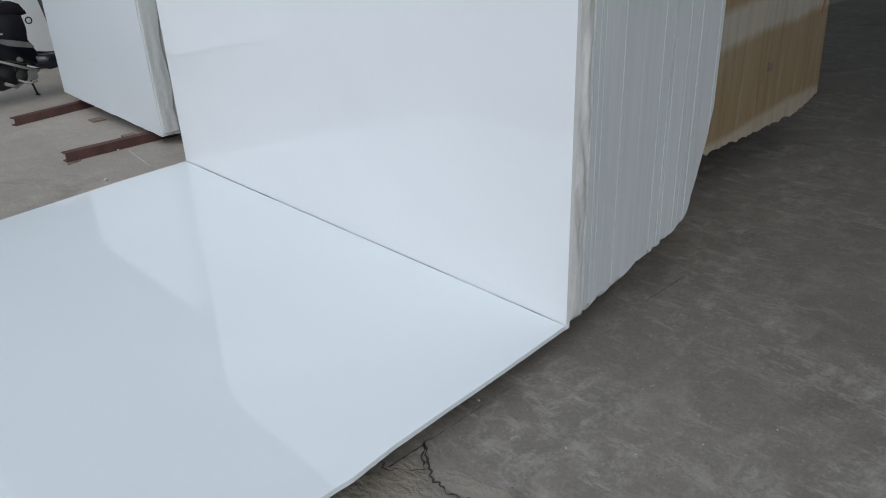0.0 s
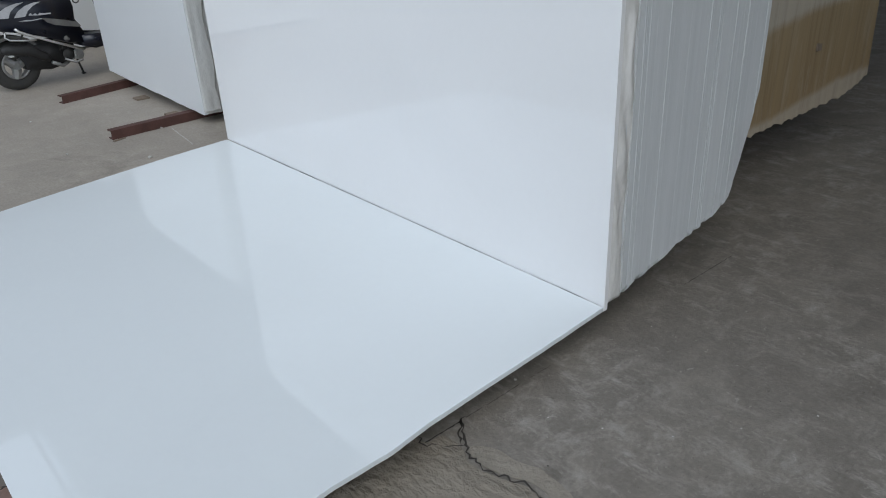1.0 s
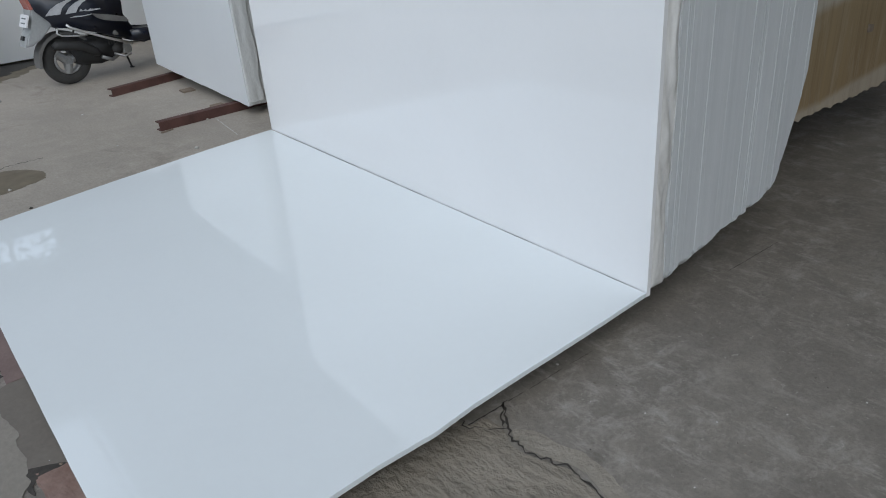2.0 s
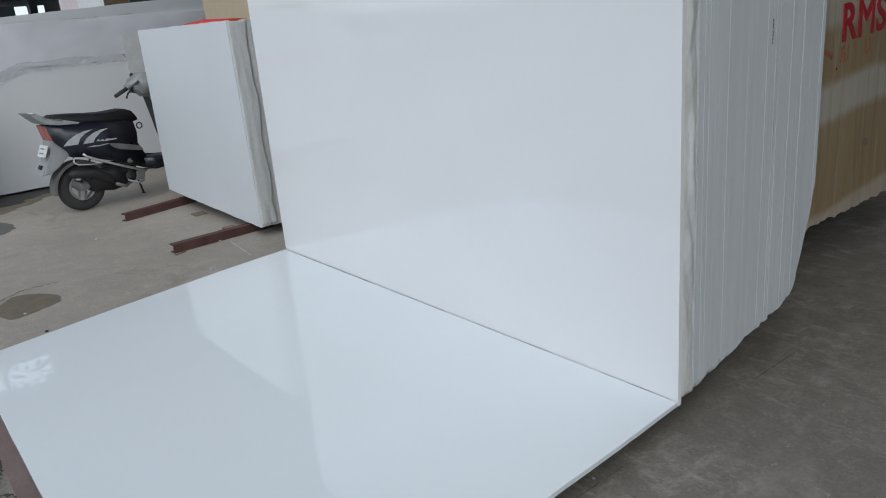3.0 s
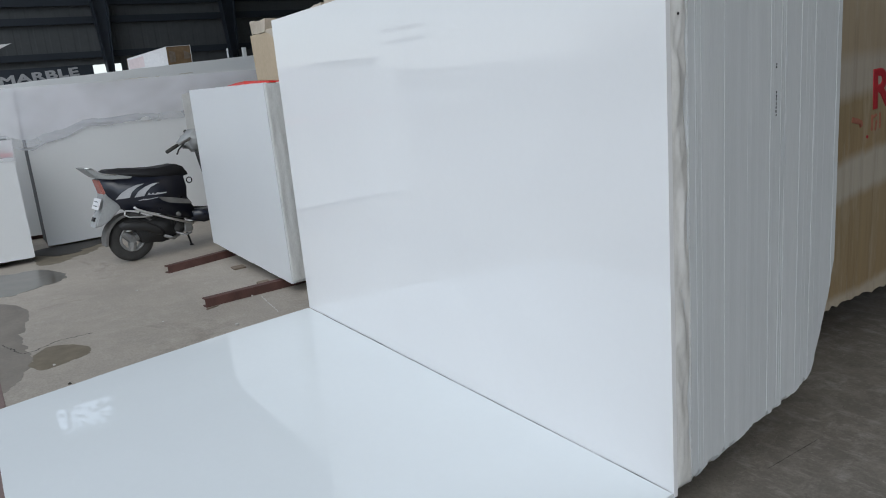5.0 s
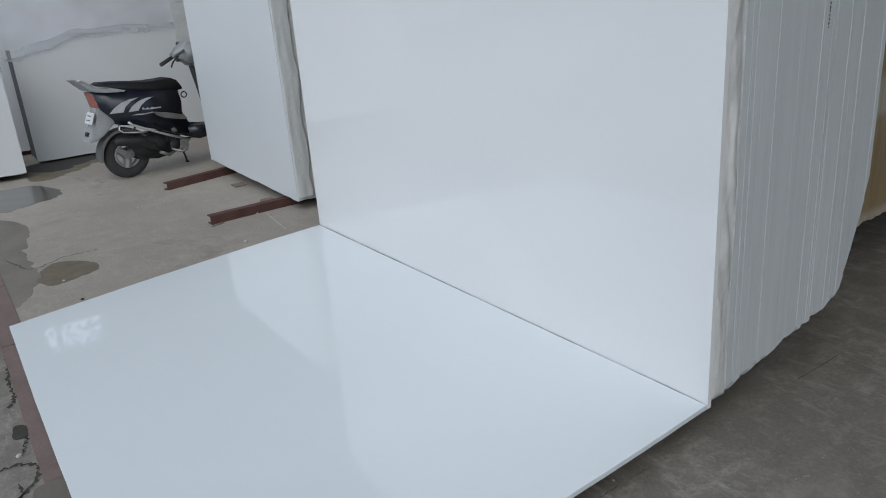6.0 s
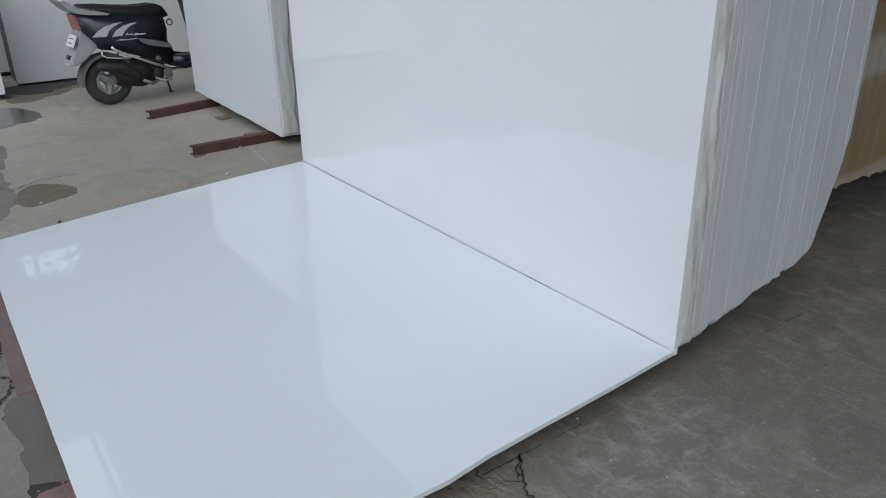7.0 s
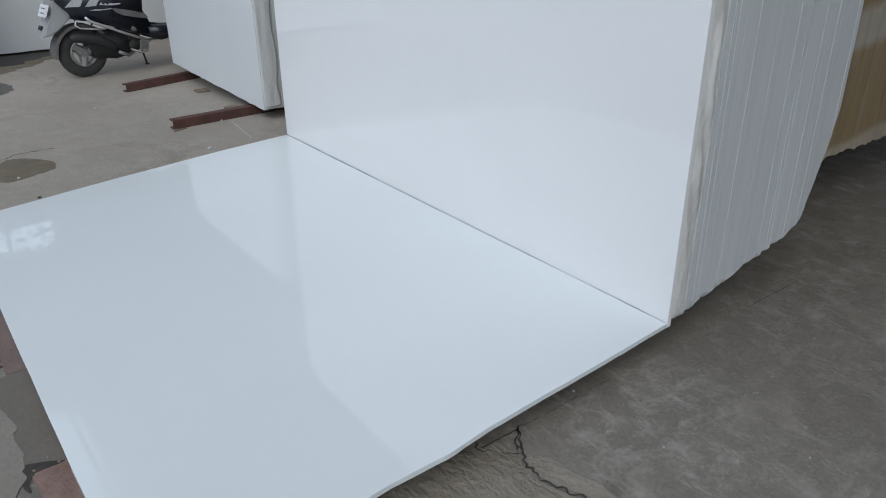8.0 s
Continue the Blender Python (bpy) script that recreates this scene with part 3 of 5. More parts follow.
def raw_edge(y0, y1, z0, z1, x, seed, amount=1.0):
    """A lumpy broken band down the end of the first slabs."""
    bm = bmesh.new()
    nz, ny = 150, 12
    grid = []
    for i in range(nz + 1):
        z = z0 + (z1 - z0) * i / nz
        wob = 0.026 * noise.noise(Vector((seed, 0.3, z * 3.2))) + 0.016 * noise.noise(Vector((seed, 5.1, z * 9)))
        row = []
        for k in range(ny + 1):
            t = k / ny
            yy = y0 + (y1 + wob - y0) * t
            bulge = 0.012 * math.sin(math.pi * t) ** 0.5 + 0.03 * noise.noise(Vector((yy * 22, seed, z * 6.5))) * math.sin(math.pi * t) + 0.008 * noise.noise(Vector((yy * 60, seed, z * 22))) * math.sin(math.pi * t)
            row.append(bm.verts.new((x + bulge * amount, yy, z)))
        grid.append(row)
    for i in range(nz):
        for k in range(ny):
            bm.faces.new((grid[i][k], grid[i][k + 1], grid[i + 1][k + 1], grid[i + 1][k]))
    r = bmesh.ops.extrude_face_region(bm, geom=bm.faces[:])
    for v in r["geom"]:
        if isinstance(v, bmesh.types.BMVert):
            v.co.x = x - 0.03
    return bm


smooth(part("broken_edge", raw_edge(0.021, 0.088, 0.128, 1.97, -0.006, 2.0, 0.6), RAWEDGE, stack, "lumpy pale broken slab edge"))


def ink_column(parent, y, z0, z1, n, mat, seed, x=0.004):
    """A column of unreadable small marks, as bars."""
    r = random.Random(seed)
    z = z1
    for i in range(n):
        h = (z1 - z0) / n * r.uniform(0.4, 0.8)
        part("marking", box(x, x + 0.0025, y + r.uniform(-0.001, 0.001), y + r.uniform(0.0014, 0.003), z - h, z), mat, parent)
        z -= (z1 - z0) / n


ink_column(stack, 0.135, 1.74, 1.94, 12, INK, 1)
ink_column(stack, 0.148, 1.82, 1.88, 4, REDINK, 2)
ink_column(stack, 0.487, 1.73, 1.91, 9, INK, 3, 0.0)
ink_column(stack, 0.80, 1.70, 1.9, 8, INK, 4, -0.008)
ink_column(stack, 0.545, 1.31, 1.40, 7, INK, 5, -0.002)
ink_column(stack, 0.545, 1.47, 1.49, 2, INK, 6, -0.002)
part("marking", box(0.003, 0.009, 0.045, 0.048, 1.66, 1.668), INK, stack)

# bearers under the stack, back in the shade
for x in (-0.75, -2.3):
    tagged(part("timber_bearer", box(x - 0.09, x + 0.09, 0.03, 1.0, 0.0, 0.092, bevel=0.006), OLDWOOD),
           label="dusty wooden bearer under the slab stack", category="bearer", group="stack bearers")
bm = bmesh.new()
for i in range(6):
    add_box(bm, -W + 0.1, -0.55, 0.12 + i * 0.13, 0.2 + i * 0.13, 0.094, 0.14 + 0.028 * i)
tagged(part("packing_timber", bm, OLDWOOD), label="wooden packing strips wedged under the slabs", category="packing")
# red strap lying over the back of the stack
bm = prism([(-0.12, 0), (-0.07, 0.026), (-0.03, 0.03), (-0.004, 0.026), (0.004, 0.004), (0.001, -0.012), (-0.003, -0.012), (-0.01, 0.01),
            (-0.03, 0.014), (-0.09, 0.001)], lambda a, b_, d: (a - 0.01, 0.72 + d, 1.972 + 0.75 * b_ - 0.02 * d), 0.26)
tagged(part("red_strap", bm, REDPLASTIC), label="red plastic sheet lying on the slab tops", category="strap")

# ---- the slab lying in front ----
SLAB_Z = 0.12
edge = [(-2.99, -0.0075), (-2.93, -0.45), (-2.80, -1.15), (-2.645, -1.865), (-1.7, -1.872), (-0.5, -1.868), (0.11, -1.86),
        (0.10, -1.55), (0.075, -1.22), (0.075, -1.03), (0.055, -0.88), (0.04, -0.65), (0.025, -0.36), (0.01, -0.15), (0.0, -0.0045)]
rr = random.Random(8)
fine_edge = []
for a, b in zip(edge, edge[1:] + edge[:1]):
    fine_edge += rough_line(a, b, 60, 0.001, rr) if a == edge[-1] else rough_line(a, b, 9, 0.0007, rr)
bm = prism(fine_edge, lambda a, b, d: (a, b, SLAB_Z - d), 0.017)
bmesh.ops.bevel(bm, geom=[e for e in bm.edges if e.verts[0].co.z > SLAB_Z - 1e-4 and e.verts[1].co.z > SLAB_Z - 1e-4],
                offset=0.0018, segments=1, affect='EDGES')
tagged(part("polished_slab", bm, MARBLE_COOL), label="large polished white marble slab lying flat before the stack", category="marble slab")
for x in (-2.35, -0.9):
    tagged(part("slab_bearer", box(x - 0.04, x + 0.04, -1.7, -0.08, 0, 0.1025, bevel=0.004), RUST),
           label="rusty steel bearer under the lying slab", category="bearer", group="slab bearers")


# ---- second stack with its steel beams ----
def plain_stack(name, label, x0, x1, y0, y1, z0, z1, n, material, front_material, seed, fall=0.0, along_y=False, lift=0.0, taper=0.0):
    """n upright slabs; their end at x1 shows. along_y: faces look along +x instead."""
    r = random.Random(seed)
    st = empty(name, label=label, category="marble slabs")
    th = (y1 - y0) / n
    for i in range(n):
        o = slab_outline(x0 + r.uniform(0, .02) * (i > 0), x1 - r.uniform(0, 0.012) * (i > 0), z0 + r.uniform(0, .01),
                         z1 - fall - r.uniform(0, .012) * (i > 0), z1 - r.uniform(0, .012) * (i > 0), 0.008, r, 0.003)
        o = [(a - taper * (b - z0) / (z1 - z0) * (a - x0) / (x1 - x0), b + lift * (x1 - a) / (x1 - x0) * max(0.0, (z1 - b) / (z1 - z0))) for a, b in o]
        if along_y:
            fn = lambda a, b, d, i=i: (-(y0 + i * th + d), a, b)
        else:
            fn = lambda a, b, d, i=i: (a, y0 + i * th + d, b)
        part("slab", prism(o, fn, th * 0.95), front_material if i == 0 else material, st, "smooth white front slab" if i == 0 else "")
    return st


s2 = plain_stack("marble_slab_stack", "shorter stack of white marble slabs standing on steel beams", -5.77, -3.793, 0.205, 0.85, 0.072, 1.595,
                 22, ENDGREY, DULLWHITE, 21, lift=0.052, taper=0.04)
s2_edge = smooth(part("broken_edge", raw_edge(0.214, 0.345, 0.10, 1.585, -3.790, 7.0, 0.22), ENDGREY, s2, "lumpy stained slab edge"))
for v in s2_edge.data.vertices:
    v.co.x -= 0.04 * (v.co.z - 0.07) / 1.52


def steel_beam(x, y0, y1, turn):
    bm = bmesh.new()
    ln = y1 - y0
    add_box(bm, -0.03, 0.04, 0, ln, 0.058, 0.066)
    add_box(bm, -0.03, 0.04, 0, ln, 0.0, 0.008)
    add_box(bm, 0.031, 0.0395, 0, ln, 0.008, 0.058)
    ob = part("steel_beam", bm, RUST)
    ob.matrix_world = pose(x, y0, 0, 0, 0, turn)
    return tagged(ob, label="rusty red-brown steel beam under the slab stack", category="beam", group="beams under the stack")


steel_beam(-4.03, -0.415, 0.8, 3)
steel_beam(-5.43, -0.347, 0.8, 14)
tagged(part("wood_offcut", box(-4.33, -4.24, 0.1, 0.2, 0, 0.02, bevel=0.004), OLDWOOD), label="pale wooden offcut on the floor", category="wood offcut")
tagged(part("wood_strip", box(-4.16, -4.1, -0.2, 0.18, 0, 0.03, bevel=0.004), OLDWOOD), label="weathered wooden strip beside the beam",
       category="wood strip")
tagged(part("wood_offcut", box(-5.08, -4.97, 0.13, 0.24, 0, 0.014, bevel=0.003), OLDWOOD), label="thin wooden offcut lying on the floor",
       category="wood offcut")
bm = bmesh.new()
pts = [(-4.75, 0.235, 1.598), (-4.55, 0.25, 1.614), (-4.3, 0.23, 1.621), (-4.05, 0.27, 1.612), (-3.95, 0.3, 1.602)]
for (xa, ya, za), (xb, yb, zb) in zip(pts, pts[1:]):
    lo = [(xa, ya, za), (xb, yb, zb), (xb, yb + 0.12, zb - 0.004), (xa, ya + 0.12, za - 0.004)]
    top = [bm.verts.new(p) for p in lo]
    bot = [bm.verts.new((p[0], p[1], 1.592)) for p in lo]
    bm.faces.new(top)
    for i in range(4):
        bm.faces.new((top[i], top[(i + 1) % 4], bot[(i + 1) % 4], bot[i]))
tagged(part("red_strap", bm, REDPLASTIC), label="crumpled red plastic strap on the stack top", category="strap")


# ---- tan and brown blocks behind ----
def rough_block(name, x0, x1, y0, y1, z0, ztab, material, label, seed, amp=0.015, lower=None, rise=0.0, lean=0.0, slant=0.0):
    """A quarry block as a shell of small faces: even sides, broken top and bottom edges; ztab gives the top by x."""
    th = empty(name, label=label, category="stone block")
    bm = bmesh.new()
    nx, ny, nz = max(10, int((x1 - x0) / 0.07)), max(8, int((y1 - y0) / 0.022)), 26

    def at(x, y, tz):
        top = lerp_table(ztab, x) + amp * 0.6 * noise.noise(Vector((x * 5, y * 5, seed))) + amp * 0.55 * noise.noise(Vector((x * 17, y * 17, seed)))
        bot = z0 + 0.7 * amp * noise.noise(Vector((x * 7, y * 9, seed + 3))) + 0.7 * amp * noise.noise(Vector((x * 30, y * 26, seed + 5))) + (lower(x, y) if lower else 0)
        f = (y - y0) / (y1 - y0)
        top += rise * f
        z = bot + (top - bot) * tz
        w = 0.08 * amp * noise.noise(Vector((x * 3, y * 3, z * 3 + seed)))
        return Vector((x + w - slant * tz * (x1 - x) / (x1 - x0), y + w - lean * tz * f, z))

    def wall(f, n, m):
        g = [[bm.verts.new(f(i / n, j / m)) for j in range(m + 1)] for i in range(n + 1)]
        for i in range(n):
            for j in range(m):
                bm.faces.new((g[i][j], g[i + 1][j], g[i + 1][j + 1], g[i][j + 1]))
    X, Y = lambda t: x0 + (x1 - x0) * t, lambda t: y0 + (y1 - y0) * t
    wall(lambda a, b: at(X(a), y0, b), nx, nz)
    wall(lambda a, b: at(X(a), y1, b), nx, nz)
    wall(lambda a, b: at(x0, Y(a), b), ny, nz)
    wall(lambda a, b: at(x1, Y(a), b), ny, nz)
    wall(lambda a, b: at(X(a), Y(b), 0), nx, ny)
    wall(lambda a, b: at(X(a), Y(b), 1), nx, ny)
    bmesh.ops.remove_doubles(bm, verts=bm.verts[:], dist=1e-4)
    part("body", bm, material, th)
    return th


def chunk(x0, x1, y0, y1, z0, z1, seed, tilt=0.0):
    """A broken lump of stone with uneven faces."""
    bm = bmesh.new()
    add_box(bm, x0, x1, y0, y1, z0, z1)
    bmesh.ops.subdivide_edges(bm, edges=bm.edges[:], cuts=5, use_grid_fill=True)
    for v in bm.verts:
        n = Vector((noise.noise(v.co * 6 + Vector((seed, 0, 0))), noise.noise(v.co * 6 + Vector((0, seed, 3))), noise.noise(v.co * 7 + Vector((5, 0, seed)))))
        v.co += n * 0.02 + Vector((0, 0, tilt * (v.co.x - x0)))
    return bm


brown = rough_block("brown_stone_block", -3.55, -0.30, 1.36, 2.83, 0.34, [(-3.55, 2.16), (-2.2, 2.14), (-1, 2.11), (-0.3, 2.1)], BROWN,
                    "brown streaked stone block with pale bands and red painted letters", 3.0, 0.03,
                    lambda x, y: 0.05 * max(0, (y - 2.5)) / 0.28, 0.13, 0.19)


def lettering(name, body, size, place, mat, parent, extrude=0.003, squeeze=1.0, bold=0.0):
    cu = bpy.data.curves.new(name, 'FONT')
    cu.body, cu.size, cu.extrude = body, size, extrude
    cu.space_character = 1.06
    cu.bevel_depth, cu.bevel_resolution = bold, 1
    tmp = bpy.data.objects.new(name, cu)
    me = bpy.data.meshes.new_from_object(tmp)
    bpy.data.objects.remove(tmp)
    me.transform(Matrix.Diagonal((1, 1, 0.35, 1)))
    me.materials.append(mat)
    ob = new(name, me)
    ob.matrix_world = place @ Matrix.Diagonal((squeeze, 1, 1, 1))
    if parent:
        ob.parent = parent
    return ob


lettering("letters", "RMS", 0.245, pose(-0.3, 1.745, 1.225, 90, 0, 90) @ pose(0, 0, 0, 0, 0, 3.2), REDPAINT, brown, 0.004, 1.06, 0.007)["label"] = "red sprayed letters"
for y, z, w, h, tilt in ((1.755, 1.16, 0.012, 0.075, 0), (1.78, 1.19, 0.03, 0.012, 20), (1.79, 1.145, 0.012, 0.05, -12), (1.825, 1.165, 0.012, 0.075, 4), (1.9, 1.19, 0.012, 0.03, 0),
                         (2.015, 1.18, 0.013, 0.08, 3), (2.06, 1.185, 0.013, 0.08, -3), (2.038, 1.147, 0.045, 0.013, 0)):
    part("paint_mark", box(-0.004, 0.004, -w / 2, w / 2, -h / 2, h / 2, bevel=0.003, m=pose(-0.2995, y, z, tilt, 0, 0)), FADEDRED, brown, "faded red paint mark")
for y, z, w, h, tilt in ((1.617, 1.183, 0.07, 0.025, -15), (1.66, 1.165, 0.025, 0.03, 20), (2.655, 1.25, 0.018, 0.12, 20), (2.685, 1.215, 0.05, 0.02, -20), (2.70, 0.93, 0.018, 0.09, -20)):
    part("paint_mark", box(-0.004, 0.004, -w / 2, w / 2, -h / 2, h / 2, bevel=0.003, m=pose(-0.2995, y, z, tilt, 0, 0)), FADEDRED, brown, "faded red paint mark")
part("paint_mark", box(-0.304, -0.296, 1.712, 1.726, 1.092, 1.108, bevel=0.003), REDPAINT, brown, "small red dot")
part("label_tag", box(-0.305, -0.296, 2.735, 2.748, 1.075, 1.11), INK, brown, "small black tag")
b = chunk(-0.306, -0.296, 2.075, 2.125, 0.66, 0.7, 3.3)
part("rust_spot", b, OLDWOOD, brown, "dark rusty chip")
part("wire", tube([(-0.293, 1.37, 1.74), (-0.29, 1.6, 1.812), (-0.29, 1.85, 1.865), (-0.29, 2.1, 1.94), (-0.29, 2.35, 2.02), (-0.292, 2.6, 2.085), (-0.3, 2.66, 2.10)],
                  [0.006, 0.007, 0.009, 0.011, 0.009, 0.007, 0.006], 8), ROPE, brown, "pale rope across the block")
for x in (-1.0, -2.8):
    tagged(part("timber_bearer", box(x - 0.12, x + 0.12, 1.5, 2.6, 0, 0.33, bevel=0.01), OLDWOOD), label="dusty timber bearer under the stone block",
           category="bearer", group="block bearers")
tan = rough_block("tan_stone_block", -6.28, -3.62, 1.12, 2.4, 0.12, [(-6.5, 2.1), (-4.75, 2.1), (-4.62, 2.15), (-4.58, 2.19), (-3.62, 2.22)], TAN,
                  "tan sandstone-coloured block with a broken pale top", 9.0, 0.02, slant=0.17)


for k, (x0, x1, z0, z1, tilt) in enumerate(((-6.43, -6.0, 2.1, 2.235, 0.0), (-6.0, -5.64, 2.04, 2.12, 0.03), (-5.7, -5.1, 2.02, 2.135, 0.06), (-5.15, -4.62, 2.03, 2.19, 0.06),
                                            (-4.58, -3.9, 2.05, 2.27, 0.04))):
    part("broken_lump", chunk(x0, x1, 1.122, 1.75, z0, z1, k * 3.7, tilt), TANTOP, tan, "pale broken stone lump")
part("ribbed_shoulder", chunk(-3.87, -2.45, 1.105, 1.35, 2.05, 2.28, 8.1, -0.055), RIBBED, tan, "brown saw-ribbed stone shoulder")
for x in (-5.9, -4.2):
    tagged(part("timber_bearer", box(x - 0.1, x + 0.1, 1.2, 2.3, 0, 0.105, bevel=0.01), OLDWOOD), label="dusty timber bearer under the stone block",
           category="bearer", group="block bearers")

# cream stack at the far end
cream = empty("cream_slab_stack", label="tall stack of cream striped stone slabs", category="stone slabs")
for i in range(14):
    r = random.Random(i)
    o = slab_outline(-7.4, 1.4, 0.03, 3.24, 3.24, 0.01, r, 0.006)
    part("slab", prism(o, lambda a, b, d, i=i: (a, 13.05 + i * 0.03 + d, b), 0.028), CREAM, cream)
part("strap", box(-7.4, 1.4, 13.035, 13.048, 3.02, 3.08), GREYPLASTIC, cream, "grey strap across the slabs")
part("base", box(-7.3, 1.3, 13.1, 13.4, 0.0, 0.028), OLDWOOD, cream, "dark base strip")

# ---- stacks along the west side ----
# all but the front slab carry the end's shade in their colour
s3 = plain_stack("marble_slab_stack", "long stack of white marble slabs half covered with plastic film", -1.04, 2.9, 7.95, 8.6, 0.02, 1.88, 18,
                 SHADEDEND, DULLWHITE, 31, fall=0.12, along_y=True)
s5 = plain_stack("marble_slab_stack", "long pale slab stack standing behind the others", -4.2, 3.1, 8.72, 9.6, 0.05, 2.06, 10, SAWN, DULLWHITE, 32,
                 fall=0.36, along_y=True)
s4 = plain_stack("marble_slab_stack", "white slab stack with a film wrapping and red tape", -3.4, -1.24, 7.2, 7.75, 0.05, 1.27, 16, SHADEDEND, DULLWHITE, 33,
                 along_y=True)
part("tape", box(-7.196, -7.19, -3.3, -1.25, 1.115, 1.145), REDPLASTIC, s4, "red tape round the slabs")
for nm, xs, y0, y1 in (("s3", (-8.5, -8.3), -0.7, 2.8), ("s4", (-7.65, -7.5), -3.3, -1.5), ("s5", (-9.5, -8.85), -4, 3)):
    for x in xs:
        tagged(part("timber_bearer", box(x - 0.05, x + 0.05, y0, y1, 0, 0.019 if nm == "s3" else 0.049), RUST), label="dark steel bearer under the slab stack", category="bearer",
               group="west stack bearers")


def film_sheet(name, x, y0, y1, z_top, low, seed, label, hem=0.17):
    """Crumpled film over a face that looks along +x: a smooth sheet and a bunched ragged hem."""
    th = empty(name, label=label, category="plastic film")
    n = 150

    def strip(k, first, last, crumple):
        bm = bmesh.new()
        g = []
        for i in range(n + 1):
            y = y0 + (y1 - y0) * i / n
            zl = low(y) + 0.035 * noise.noise(Vector((y * 4, seed, 0))) + 0.012 * noise.noise(Vector((y * 17, seed, 4)))
            row = []
            for j in range(k + 1):
                f = first + (last - first) * j / k
                z = z_top + (zl - z_top) * f
                d = 0.016 + 0.004 * (z_top - z)
                if crumple:
                    s = j / k
                    d += 0.03 * s * (1 - 0.6 * s) * (0.5 + abs(noise.noise(Vector((y * 3 + z * 5, z * 16, seed + 2)))) * 1.6) + 0.008 * s * noise.noise(Vector((y * 21, z * 30, seed)))
                row.append(bm.verts.new((x + d, y, z)))
            g.append(row)
        for i in range(n):
            for j in range(k):
                bm.faces.new((g[i][j], g[i + 1][j], g[i + 1][j + 1], g[i][j + 1]))
        return bm

    smooth(part("sheet", strip(12, 0.0, 1 - hem, False), FILM, th))
    smooth(part("hem", strip(18, 1 - hem, 1.0, True), HEM, th, "bunched lower hem"))
    return th


west_film = film_sheet("plastic_film", -7.95, -2.6, 2.4, 1.79, lambda y: lerp_table([(-2.6, 1.15), (-1.24, 1.2), (-0.99, 1.1), (-0.55, 1.26), (-0.4, 1.29), (0.07, 1.31), (0.7, 1.295), (2.4, 1.33)], y), 3.0,
           "crumpled translucent plastic film hanging over the slabs")
film_sheet("plastic_film", -7.2, -3.3, -1.23, 1.275, lambda y: 1.03 + 0.03 * math.sin(y * 4), 5.0, "thin plastic film wrapped over the slab top")

# carton on the back stack
cart = empty("carton", (-8.9, 0.93, 1.955), 0, label="white printed carton with an open brown end", category="carton")


def panel(corners, th):
    """A flat sheet through four corners, th thick behind them."""
    c = [Vector(q) for q in corners]
    n = (c[1] - c[0]).cross(c[3] - c[0]).normalized() * th
    bm = bmesh.new()
    f, k = [bm.verts.new(q) for q in c], [bm.verts.new(q - n) for q in c]
    bm.faces.new(f)
    bm.faces.new(k[::-1])
    for i in range(4):
        bm.faces.new((f[i], k[i], k[(i + 1) % 4], f[(i + 1) % 4]))
    return bm


# its low back end has sunk in
A0, B0, C0, D0 = (-0.3, -0.52, -0.03), (0.0, -0.07, 0.0), (-0.12, 0.28, 0.015), (-0.42, -0.17, 0.0)
A1, B1, C1, D1 = (-0.3, -0.52, 0.125), (0.0, -0.07, 0.235), (-0.12, 0.28, 0.25), (-0.42, -0.17, 0.14)
part("side", panel((A0, B0, B1, A1), 0.006), BOXWHITE, cart)
part("side", panel((C0, D0, D1, C1), 0.006), BOXWHITE, cart)
part("top", panel((A1, B1, C1, D1), 0.006), BOXWHITE, cart)
end = part("end", panel((B0, C0, C1, B1), 0.006), CARDBOARD, cart, "open brown cardboard end with torn flaps")
part("end", panel((D0, A0, A1, D1), 0.006), CARDBOARD, cart)


def on_side(u, v):
    """A place on the long white side, a little proud of it."""
    lo, hi = Vector(A0).lerp(Vector(B0), u), Vector(A1).lerp(Vector(B1), u)
    return lo.lerp(hi, v) + Vector((0.0025, -0.0017, 0))


part("print", panel((on_side(0.04, 0.12), on_side(0.42, 0.12), on_side(0.42, 0.85), on_side(0.04, 0.85)), 0.001), PINKPRINT, cart, "faded pink print")
for k in range(3):
    q0, q1 = Vector(B0).lerp(Vector(C0), 0.08 + 0.3 * k), Vector(B0).lerp(Vector(C0), 0.32 + 0.3 * k)
    up = Vector((0.004, 0.002, 0.03 + 0.015 * k))
    part("flap", panel((q0 + up, q1 + up, q1 + up + Vector((0.012, 0, 0.13 - 0.03 * k)), q0 + up + Vector((0.004, 0, 0.15 - 0.02 * k))), 0.003), (OLDWOOD, CARDBOARD, OLDWOOD)[k], end)
for y, wd, z0, z1 in ((1.705, 0.01, 1.97, 2.13), (1.92, 0.05, 1.98, 2.13)):
    tagged(part("stone_offcut", box(-9.05, -9.0, y, y + wd, z0, z1, bevel=0.003), DULLWHITE if wd < 0.02 else ENDGREY),
           label="small stone offcut standing on the slab stack", category="offcut")
part("fold", prism(slab_outline(0.70, 1.3, 1.14, 1.57, 1.62, 0.004, random.Random(61), 0.004), lambda a, b, d: (-7.93 + d + 0.02 * (b - 1.14), a, b), 0.012), PALEEDGE, west_film,
     "stiff pale fold of the wrapping")
